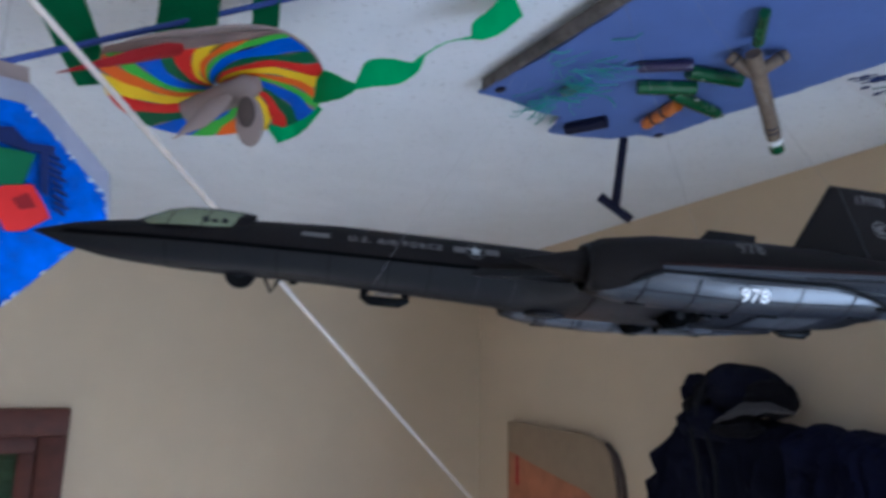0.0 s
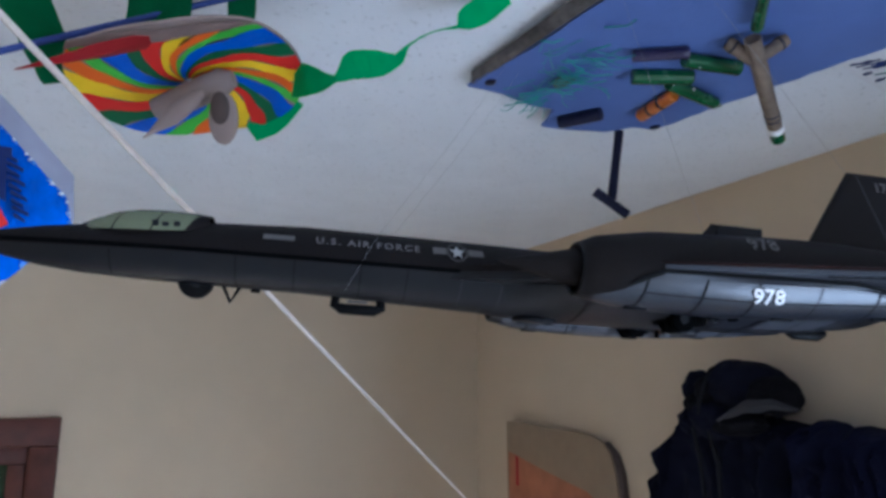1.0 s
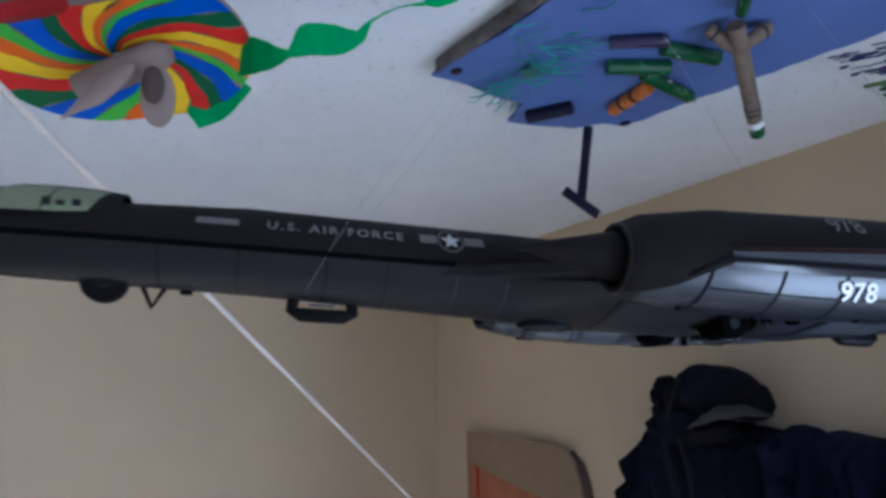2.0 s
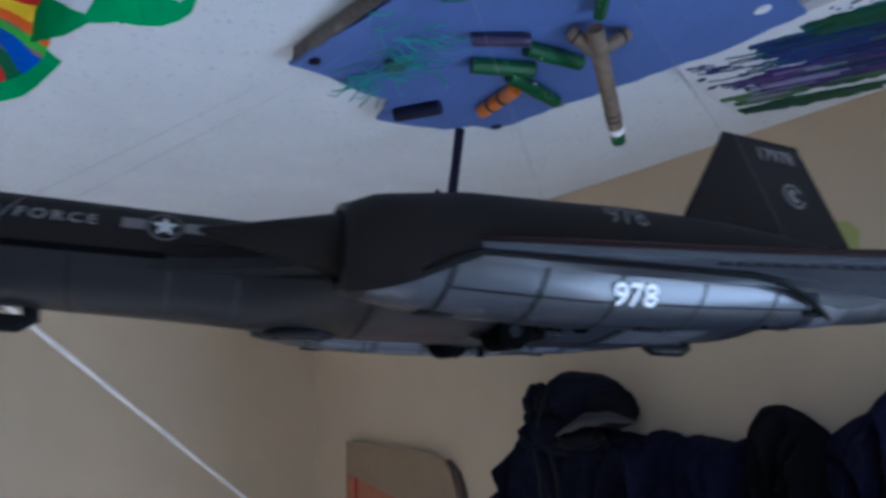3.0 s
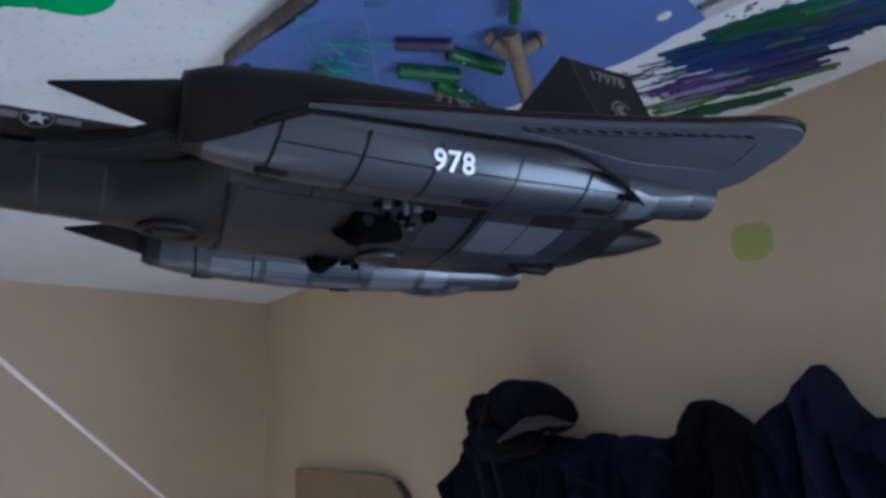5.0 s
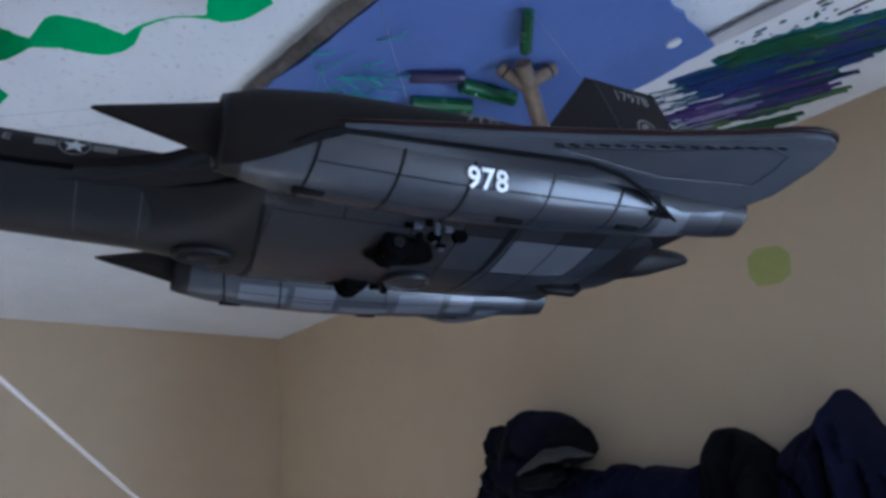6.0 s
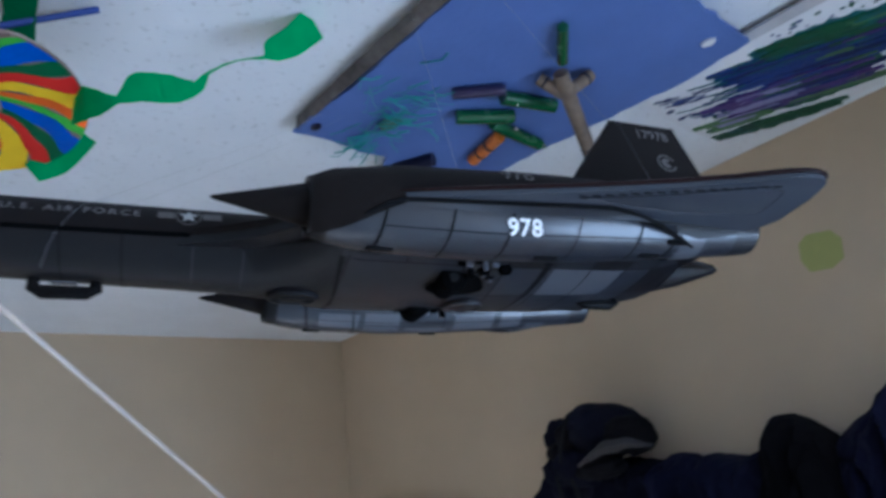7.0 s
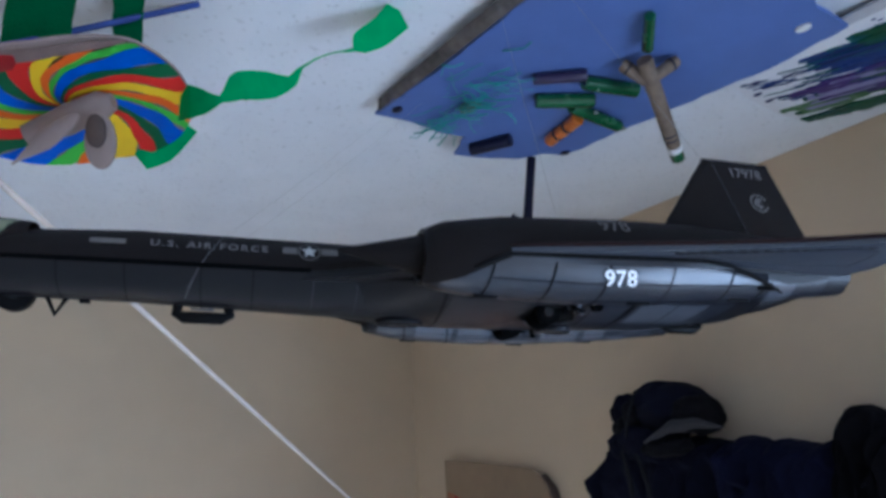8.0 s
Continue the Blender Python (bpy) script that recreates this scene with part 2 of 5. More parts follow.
def wall_with_hole(name, x0, x1, z0, z1, hole, place, label):
    """A wall standing in x and z, T thick, with one opening."""
    bm = bmesh.new()
    hx0, hx1, hz0, hz1 = hole
    for a in ((x0, hx0, z0, z1), (hx1, x1, z0, z1), (hx0, hx1, z0, hz0), (hx0, hx1, hz1, z1)):
        box(a[0], a[1], 0, T, a[2], a[3], bm=bm)
    bmesh.ops.remove_doubles(bm, verts=bm.verts[:], dist=1e-5)
    ob = part(name, bm, WALL, smooth=False)
    ob.matrix_world = place
    return tagged(ob, label, "wall", kind="structure")


tagged(part("floor", box(WEST - T, 1.6, SOUTH - T, NORTH + T, -0.1, 0.0), FLOOR, smooth=False), "pale grey carpeted floor", "floor", kind="structure")
tagged(part("ceiling", box(WEST - T, 1.6, SOUTH - T, NORTH + T, CEIL, CEIL + 0.1), CEILING, smooth=False), "white lightly textured ceiling hung with children's art", "ceiling", kind="structure")
wall_with_hole("wall_north", WEST - T, east_x(NORTH), 0, CEIL, (-1.02, -0.015, 0.95, 1.855), pose(0, NORTH, 0), "plain matte beige painted wall")
tagged(part("wall_west", box(WEST - T, WEST, SOUTH, NORTH, 0, CEIL), WALL, smooth=False), "plain matte beige painted wall", "wall", kind="structure")
tagged(part("wall_south", box(WEST - T, east_x(SOUTH), SOUTH - T, SOUTH, 0, CEIL), WALL, smooth=False), "plain matte beige painted wall", "wall", kind="structure")
bm = bmesh.new()
for y0, y1, z0, z1 in ((SOUTH - T, -1.85, 0, CEIL), (-0.55, NORTH + T, 0, CEIL), (-1.85, -0.55, 0, 0.70), (-1.85, -0.55, 1.80, CEIL)):
    pts = [(east_x(y0), y0), (east_x(y0) + 0.14, y0), (east_x(y1) + 0.14, y1), (east_x(y1), y1)]
    b = [bm.verts.new((x, y, z0)) for x, y in pts]
    t = [bm.verts.new((x, y, z1)) for x, y in pts]
    bm.faces.new(b[::-1])
    bm.faces.new(t)
    for k in range(4):
        bm.faces.new((b[k], b[(k + 1) % 4], t[(k + 1) % 4], t[k]))
tagged(part("wall_east", bm, WALL, smooth=False), "plain matte beige painted wall with clothes hanging on it", "wall", kind="structure")

# the window in the north wall, with its dark red wooden trim
win = tagged(thing("window_1", "window with dark red-brown wooden trim and green blind", "window"), kind="structure")
for n, a in (("window_trim", (-1.085, 0.047, 1.845, 1.918)), ("window_trim", (-1.085, 0.047, 0.90, 0.96)), ("window_trim", (-1.085, -1.02, 0.96, 1.845)), ("window_trim", (-0.022, 0.047, 0.96, 1.845))):
    part(n, box(a[0], a[1], NORTH - 0.022, NORTH + 0.03, a[2], a[3], 0.006), TRIM, win)
for a in ((-1.02, -0.022, 1.80, 1.845), (-1.02, -0.022, 0.96, 1.0), (-1.02, -0.98, 1.0, 1.80), (-0.066, -0.022, 1.0, 1.80)):
    part("sash", box(a[0], a[1], NORTH + 0.004, NORTH + 0.05, a[2], a[3], 0.004), TRIM, win)
pane = part("pane", box(-0.985, -0.06, NORTH + 0.055, NORTH + 0.059, 0.99, 1.81), GLASS, win, smooth=False)
pane.visible_shadow = False
slat_mesh = None
for i in range(32):
    if slat_mesh is None:
        slat = part("slat", box(-0.995, -0.048, -0.0155, 0.0155, -0.0008, 0.0008), BLIND, win, smooth=False)
        slat_mesh = slat.data
    else:
        slat = new("slat", slat_mesh)
        slat.parent = win
    slat.matrix_world = pose(0, NORTH + 0.036, 1.01 + i * 0.0253, 62, 0, 0)

# the east window that lights the room
win2 = tagged(thing("window_2", "window with dark red-brown wooden trim", "window", pose(east_x(-1.2), -1.2, 0, 0, 0, -math.degrees(math.atan(0.1158)))), kind="structure")
for a in ((-0.72, 0.72, 1.80, 1.87), (-0.72, 0.72, 0.63, 0.70), (-0.72, -0.655, 0.70, 1.80), (0.655, 0.72, 0.70, 1.80)):
    part("window_trim", box(-0.022, -0.001, a[0], a[1], a[2], a[3], 0.006), TRIM, win2)
for a in ((-0.65, 0.65, 1.22, 1.27), (-0.025, 0.025, 0.70, 1.22), (-0.025, 0.025, 1.27, 1.80)):
    part("sash", box(0.05, 0.08, a[0], a[1], a[2], a[3], 0.004), TRIM, win2)
pane = part("pane", box(0.085, 0.089, -0.65, 0.65, 0.70, 1.80), GLASS, win2, smooth=False)
pane.visible_shadow = False

# ---- the model aeroplane, 1/72, in its own axes: u towards the tail, v to starboard, w up, in millimetres ----
yaw, pitch, roll = radians(-18.05), radians(-2.9), radians(-0.5)
AX_U = Vector((math.cos(yaw) * math.cos(pitch), math.sin(yaw) * math.cos(pitch), math.sin(pitch)))
side0 = Vector((-math.sin(yaw), math.cos(yaw), 0))
up0 = AX_U.cross(side0)
AX_V = side0 * math.cos(roll) + up0 * math.sin(roll)
AX_W = AX_U.cross(AX_V)
PLANE = Matrix.Translation((0.1884, 0.2904, 2.0888)) @ Matrix((AX_U, AX_V, AX_W)).transposed().to_4x4() @ Matrix.Scale(0.001, 4)
plane = thing("model_aeroplane", "black and grey reconnaissance jet model hanging from clear threads", "model aeroplane", PLANE)

# station, half width at the chine, top, bottom, height of the chine
FUSE = [(-210, 0.4, 0.4, -0.4, 0.0), (-203, 2.6, 2.6, -2.8, -0.3), (-194, 5.5, 5.4, -5.8, -0.7), (-180, 8.8, 8.0, -8.6, -0.9), (-164, 12, 10.2, -10.2, -0.8), (-140, 15, 12.6, -11.2, -0.4), (-115, 17, 15.4, -11.6, 0.2),
        (-73, 18.5, 17.6, -12.0, 0.8), (-15, 19.5, 17.4, -14.0, 0.8), (20, 22, 17.0, -15.2, 0.6), (46, 22, 16.6, -15.5, 0.5), (110, 20, 15.2, -14.8, 1.0), (165, 16, 14.0, -12.0, 2.0), (200, 12, 13.2, -8.6, 3.0), (230, 8, 12.2, -2.5, 4.8), (248, 4.5, 10.6, 3.2, 6.4), (256, 1.2, 8.6, 6.2, 7.4)]


def fuse_v(u, w):
    """How far out the fuselage's skin lies at a station and height."""
    hw, top, bot, ch = smooth_steps(FUSE, u)
    k = min(abs((w - ch) / ((top if w > ch else bot) - ch)), 0.999)
    return hw * math.cos(math.asin(k ** (1 / 1.25)))


def fuse_half(lower):
    rings = []
    us = sorted({f[0] for f in FUSE} | set(range(-190, 250, 12)))
    for u in us:
        hw, top, bot, ch = smooth_steps(FUSE, u)
        end = bot if lower else top
        rings.append([(u, hw * math.cos(a), ch + (end - ch) * math.sin(a) ** 1.25 + (-0.05 if lower else 0.05)) for a in (math.pi * i / 20 for i in range(21))])
    bm = loft(rings, closed=False)
    return bm


fus = part("fuselage_upper", fuse_half(False), BLACK, plane, "matte brown-black upper fuselage")
low = part("fuselage_lower", fuse_half(True), SLATE, plane, "slate grey fuselage belly")


def fuse_strip(u0, u1, w0, w1, side=-1, lift=0.25, steps=24):
    """A thin printed band along the fuselage's flank."""
    rings = []
    for i in range(steps + 1):
        u = u0 + (u1 - u0) * i / steps
        rings.append([(u, side * (fuse_v(u, w) + lift), w) for w in (w0, w0 + (w1 - w0) * 0.5, w1)])
    return loft(rings, closed=False)


for s in (-1, 1):
    part("chine_line", fuse_strip(-196, 40, -0.3, 1.6, s, 0.35, 60), BAY, plane, "black line along the chine")
for u in (-150, -100, -76, -48, -28, -4, 14):
    bm = bmesh.new()
    rings = []
    for i in range(15):
        a = math.pi * (0.02 + 0.96 * i / 14)
        ring = []
        for du in (-0.25, 0.25):
            hw, top, bot, ch = smooth_steps(FUSE, u + du)
            ring.append((u + du, hw * math.cos(a) * 1.005, ch + (bot - ch) * math.sin(a) ** 1.25 - 0.25))
        rings.append(ring)
    part("belly_seam", loft(rings, closed=False), SEAM if u in (-4, 14) else LINE, low)

# canopy: a faceted olive hood with dark seats printed behind the glazing
rings = []
CAN = [(-166, 2.0, 10.1, 7.0), (-160, 5.0, 13.0, 6.6), (-152, 7.2, 16.6, 6.4), (-143, 8.0, 18.6, 6.6), (-132, 8.2, 19.2, 7.0), (-120, 8.0, 19.0, 8.2), (-113, 6.5, 18.2, 12.0)]
for u, hw, top, bot in CAN:
    rings.append([(u, hw * 1.55 * math.cos(a), bot + (top - bot) * math.sin(a) ** 0.9) for a in (math.pi * i / 16 for i in range(17))])
canopy = part("canopy", loft(rings, closed=False), BLACK, plane, "black canopy hood with olive glazing")


def hood_at(u, f, lift):
    """A place on the canopy's flank: f from the sill (0) to the crown (1)."""
    hw, top, bot = smooth_steps(CAN, u)
    a = math.pi / 2 * f
    return -(hw * 1.55 * math.cos(a) + lift), bot + (top - bot) * math.sin(a) ** 0.9 + lift * 0.4


for s in (-1, 1):
    for k0, k1 in ((0.02, 0.30), (0.315, 0.66), (0.675, 0.985)):
        rings = []
        for i in range(9):
            k = k0 + (k1 - k0) * i / 8
            ring = []
            for f in (0.04, 0.18, 0.32, 0.46, 0.60):
                u0, u1 = -164 + 3.5 * f, -122 + 10 * f
                u = u0 + (u1 - u0) * k
                v, w = hood_at(u, f, 0.3)
                ring.append((u, -s * v * -1, w))
            rings.append(ring)
        part("glazing", loft(rings, closed=False), CANOPY, canopy, "olive green glossy glazing")
    for u, h in ((-134, 2.6), (-130, 1.8), (-125.5, 2.2)):
        v, w = hood_at(u, 0.2, 0.5)
        part("seat_print", box(u - 1.3, u + 1.3, s * abs(v) - 0.25, s * abs(v) + 0.25, w - 1.4, w + h - 1.4, 0.2), SLATE, canopy)

# engine nacelles with inlet spikes
NAC = [(30.5, 10.2), (33, 11.2), (45, 13.2), (62, 14.3), (90, 14.8), (125, 14.6), (160, 13.2), (185, 11.4), (200, 10.3), (212, 9.0)]


def nac_mid(u):
    return 63.0 + (u - 31) * 0.012, -1.8 + max(0, u - 90) * 0.030


def nac_ring(u, r, a0, a1, n, side):
    v0, w0 = nac_mid(u)
    return [(u, side * (v0 - r * math.cos(a)), w0 + r * math.sin(a)) for a in (a0 + (a1 - a0) * i / n for i in range(n + 1))]


def nac_r(u):
    return smooth_steps(NAC, u)[0]


# the nacelle's back stands higher than its underside is deep
BACK_H = [(30.5, 10.2), (38, 13.6), (61, 17.2), (100, 19.0), (139, 18.6), (175, 15.5), (212, 11.0)]


def nac_back(u, side):
    v0, w0 = nac_mid(u)
    h, r = smooth_steps(BACK_H, u)[0], nac_r(u)
    return [(u, side * (v0 - r * math.cos(a)), w0 + (h if math.sin(a) > 0 else r) * math.sin(a)) for a in (-SPLIT + (sweep(u) + 2 * SPLIT) * i / 28 for i in range(29))]


def sweep(u):
    """The dark flank reaches far down behind the lip and draws back to the middle."""
    return math.pi + radians(66) * max(0.0, 1 - (u - 33) / 30) ** 1.3


SPLIT = radians(4)
STATIONS = [30.5, 32, 34, 36, 38, 40, 42.5, 45, 47.5, 50, 53, 56, 59.5, 63, 76, 90, 108, 125, 145, 160, 175, 185, 200, 212]
for s in (-1, 1):
    nac = part("nacelle", loft([nac_back(u, s) for u in STATIONS], closed=False), BLACK, plane, "matte brown-black engine nacelle")
    lower = part("nacelle_underside", loft([nac_ring(u, nac_r(u) - 0.12, sweep(u), 2 * math.pi, 20, s) for u in STATIONS[3:]], closed=False), SILVER, nac, "glossy grey underside with black panel lines")
    part("nacelle_chin", loft([nac_ring(u, nac_r(u) - 0.35, math.pi, 2 * math.pi, 20, s) for u in (31, 33, 36.5)], closed=False), SLATE, nac)
    v0, w0 = nac_mid(31)
    # rolled inlet lip and dark throat
    part("inlet_lip", tube([(30.5, s * v0 + 9.6 * math.cos(a), w0 + 9.6 * math.sin(a)) for a in (2 * math.pi * i / 28 for i in range(29))], 0.9, 8, caps=False), LIP, nac)
    part("inlet_throat", loft([nac_ring(u, r, 0, 2 * math.pi, 24, s) for u, r in ((31, 9.4), (44, 8.6), (44.2, 0.5))], closed=False), RUBBER, nac)
    part("inlet_spike", loft([[(u, s * v0 + r * math.cos(a), w0 + 0.6 + r * math.sin(a)) for a in (2 * math.pi * i / 24 for i in range(24))] for u, r in ((0, 0.4), (1.2, 0.8), (18, 4.6), (30, 7.4), (36, 7.8), (45, 6.0))]), BLACK, nac, "pointed black inlet cone")
    v1, w1 = nac_mid(212)
    part("exhaust_rim", loft([nac_ring(u, r, 0, 2 * math.pi, 24, s) for u, r in ((200, 10.4), (212.5, 9.2), (212.5, 8.2), (203, 7.4))], closed=False), MIDGREY, nac)
    part("exhaust_throat", loft([nac_ring(u, r, 0, 2 * math.pi, 24, s) for u, r in ((203, 7.5), (203.2, 0.4))], closed=False), RUBBER, nac)
    if s > 0:
        # bright sheen of the far engine's underside, put into paler plates
        for u0, u1, a0, a1 in ((56, 76, 292, 326), (79, 97.5, 282, 300), (79, 97.5, 303, 330), (101, 124, 280, 296), (128, 151, 284, 330), (155, 168, 290, 335)):
            part("pale_sheen_panel", loft([nac_ring(u, nac_r(u) + 0.10, radians(a0), radians(a1), 8, s) for u in (u0, (u0 + u1) / 2, u1)], closed=False), PALE, lower, "pale engine panel in place of a bright reflection")
    # panel lines round the underside
    for u, half in ((54, 0.4), (77.5, 0.38), (99, 0.42), (126, 0.22), (153, 0.38), (170, 0.6)):
        ring_rows = []
        for d in (-half, half):
            row = nac_ring(u + d, nac_r(u + d) + 0.16, sweep(u) + 0.05, math.pi * 1.98, 18, s)
            ring_rows.append([(x - 0.32 * i, y, z) for i, (x, y, z) in enumerate(row)])
        part("panel_line", loft(ring_rows, closed=False), LINE, lower)
    for ang, u0, u1, wide in ((219, 54, 168, 0.014), (256, 60, 190, 0.008), (310, 54, 180, 0.010)):
        a = radians(ang)
        rings = []
        for i in range(19):
            u = u0 + (u1 - u0) * i / 18
            vv, ww = nac_mid(u)
            rings.append([(u, s * (vv - (nac_r(u) + 0.16) * math.cos(a + d)), ww + (nac_r(u) + 0.16) * math.sin(a + d)) for d in (-wide, wide)])
        part("panel_line", loft(rings, closed=False), LINE, lower)
    part("nozzle_band", loft([nac_ring(u, nac_r(u) + 0.22, radians(188), radians(300), 14, s) for u in (172, 176, 180, 184)], closed=False), PALE, lower, "pale grey band before the nozzle")
    for u, ang in ((54, 264), (116, 262), (160, 255), (170, 226)):
        a = radians(ang)
        vv, ww = nac_mid(u)
        part("vent", box(u - 4.5, u + 4.5, s * (vv - nac_r(u) * math.cos(a)) - 1.4, s * (vv - nac_r(u) * math.cos(a)) + 1.4, ww + nac_r(u) * math.sin(a) - 0.6, ww + nac_r(u) * math.sin(a) + 0.6, 0.4), LINE, lower)

# wings: inboard plate, and the outer panel with its rounded tip
INNER = [(-12, 18), (4, 24), (20, 35), (33, 51), (46, 58), (60, 62), (206, 62), (206, 30), (214, 12), (214, 0), (-12, 0)]
OUTER = [(50, 72), (58, 76.8), (68, 80.0), (80, 83.6), (96, 88.6), (112, 93.6), (127, 98.6), (145, 105.2), (165, 114), (174, 119), (179, 121.8), (184, 123.6), (188.5, 124), (192.5, 123), (195.5, 121), (198, 117.5), (202, 108), (208, 88), (206, 78), (203, 70), (120, 66)]

ROOT = [(60, 77.6, -2.0), (68, 78.8, -2.0), (78, 79.8, -2.0), (99, 82.4, -2.0), (115, 84.4, -2.0), (133, 86.6, -2.2), (145, 85.4, -3.2), (157, 82.0, -5.2), (168, 77.6, -7.6), (177, 73.4, -9.4)]


def plate(outline, s, low, high, rim=0.0):
    return slab([(u, v * s) for u, v in outline], low, high, rim)


for s in (-1, 1):
    part("wing_upper", plate(INNER, s, 0.6, 3.4, 0.5), BLACK, plane)
    inner = part("wing_underside", plate(INNER, s, -3.0, 0.55, 0.5), SLATE, plane, "grey wing underside with panel lines")
    outer = part("outer_wing", plate(OUTER, s, -1.6, 0.2, 0.4), WING_GREY, plane, "outer wing panel, pale grey below")
    part("outer_wing_skin", plate(OUTER, s, 0.25, 2.0, 0.6), BLACK, outer, "black upper skin")
    edge = [(u, s * (v + 0.3), 0.9) for u, v in OUTER[1:17]]
    part("leading_edge", tube(edge, [0.15, 0.5] + [0.8] * (len(edge) - 2), 8), REDEDGE, outer, "dark red leading edge")
    # recessed inner panel with a row of rivets
    part("wing_panel", plate([(118, 90), (150, 101), (176, 114), (186, 112), (190, 104), (193, 92), (160, 86)], s, -1.78, -1.55, 0.06), SLATE if s > 0 else WING_GREY, outer)
    for i in range(16):
        k = i / 15
        u, v = 118 + 62 * k, 92 + 23 * k
        part("rivet", box(u - 1.5, u + 1.5, s * v - 0.45, s * v + 0.45, -1.98, -1.75), LINE, outer)
    groove = [(118, 90), (150, 101), (176, 114), (186, 112), (190, 104), (193, 92), (160, 86), (118, 90)]
    part("panel_groove", tube([(u, s * v, -1.62) for u, v in groove], 0.32, 6), MIDGREY, outer)
    # black seam between nacelle and outer panel
    seam = []
    for u, ang in ((47, 206), (51, 197), (55, 190)):
        vv, ww = nac_mid(u)
        a = radians(ang)
        seam.append((u, s * (vv - (nac_r(u) + 0.4) * math.cos(a)), ww + (nac_r(u) + 0.4) * math.sin(a)))
    seam += [(u, s * v, w - 0.3) for u, v, w in ROOT]
    part("seam", tube(seam, [0.4, 0.7] + [0.85] * (len(seam) - 3) + [0.5], 6), LINE, outer)
    # the engine's skin runs out to that seam in a shallow fillet
    rings = []
    for u, v, w in ROOT[:-1]:
        vv, ww = nac_mid(u)
        a = radians(191)
        low_v, low_w = vv - (nac_r(u) + 0.05) * math.cos(a), ww + (nac_r(u) + 0.05) * math.sin(a)
        rings.append([(u, s * (low_v + (v - low_v) * f), low_w + (w - low_w) * f ** 0.8) for f in (0, 0.25, 0.5, 0.75, 1.0)])
    part("wing_root_skin", loft(rings, closed=False), SILVER, outer)
    part("fairing", loft([nac_ring(u, nac_r(u) + 0.3, radians(183), radians(a1), 8, s) for u, a1 in ((134, 185), (150, 194), (165, 205), (180, 217), (190, 214), (200, 205))], closed=False), SLATE, outer)
# the belly between the engines: one shallow curve, in printed panels with dark joints
BELLY = [(8, 20, -0.8, -14.7), (20, 24, -2.2, -15.5), (32, 33, -3.6, -16.0), (44, 46, -5.2, -16.2), (54, 51, -6.2, -16.2), (110, 51, -6.4, -15.6), (165, 50, -5.4, -13.2), (188, 49, -4.2, -10.6), (200, 38, -3.6, -9.4), (208, 26, -3.4, -8.2)]


def belly_at(u, v, drop=0.0):
    """A place on the belly; its depth falls off from the middle to the engines."""
    wide, rim, deep = smooth_steps(BELLY, u)
    k = min(abs(v) / wide, 1.0)
    return (u, v, rim + (deep - rim) * (1 - k * k) - drop)


def belly_patch(u0, u1, v0, v1, drop, skew=0.10, n=6):
    rows = []
    for i in range(n + 1):
        row = []
        for j in range(n + 1):
            v = v0 + (v1 - v0) * j / n
            u = min(max(u0 + (u1 - u0) * i / n + skew * v, 8.2), 207.5)
            wide = smooth_steps(BELLY, u)[0]
            row.append(belly_at(u, max(-wide, min(wide, v)), drop))
        rows.append(row)
    return loft(rows, closed=False)


core = part("belly", loft([[belly_at(u, -smooth_steps(BELLY, u)[0] + 2 * smooth_steps(BELLY, u)[0] * j / 24) for j in range(25)] for u in (8, 14, 20, 26, 32, 38, 44, 49, 54, 65, 80, 95, 110, 125, 140, 155, 165, 178, 188, 194, 200, 204, 208)], closed=False), LINE, plane, "dark belly skin between the engines")
US = (51, 76, 100, 118, 135, 139.5, 158, 175, 189, 207)
VS = (-51, -38, -12, 14, 38, 51)
for i, (u0, u1) in enumerate(zip(US, US[1:])):
    for j, (v0, v1) in enumerate(zip(VS, VS[1:])):
        if i < 2 and j in (1, 2):
            continue
        mat = PALE if i in (5, 6) and j == 1 else SILVER if i in (4, 7) and j in (1, 2) or i == 3 and j == 1 or i in (5, 6) and j == 2 else MIDGREY if (i + j) % 3 or i < 3 else SLATE
        gap = 1.3 if i == 4 else 0.3
        part("belly_panel", belly_patch(u0 + gap, u1 - 0.3, v0 + 0.25, v1 - 0.25, 0.30), mat, core, "pale grey glossy belly panel" if mat is PALE else "")
part("belly_panel", belly_patch(51.9, 99.7, -37.7, 13.7, 0.30, n=8), MIDGREY, core, "plain mid grey belly panel")
part("belly_panel", loft([[belly_at(u, smooth_steps(BELLY, u)[0] * (-0.985 + 1.97 * j / 20), 0.3) for j in range(21)] for u in (8.5, 14, 20, 26, 32, 38, 44, 50.5)], closed=False), SLATE, core, "dark grey forward belly panel")
part("belly_strap", belly_patch(50.4, 52.0, -38, -6, 0.42), LINE, core)
part("belly_strap", belly_patch(134.4, 136.4, -45, -8, 0.42, 0.06), LINE, core)
for u, v, hu, hv in ((60, -44, 5.5, 2.2), (112, -44, 4, 2), (146, 20, 6, 3.5), (74, 26, 8, 4)):
    part("hatch", belly_patch(u - hu, u + hu, v - hv, v + hv, 0.45), SLATE if v < 0 else SILVER, core)

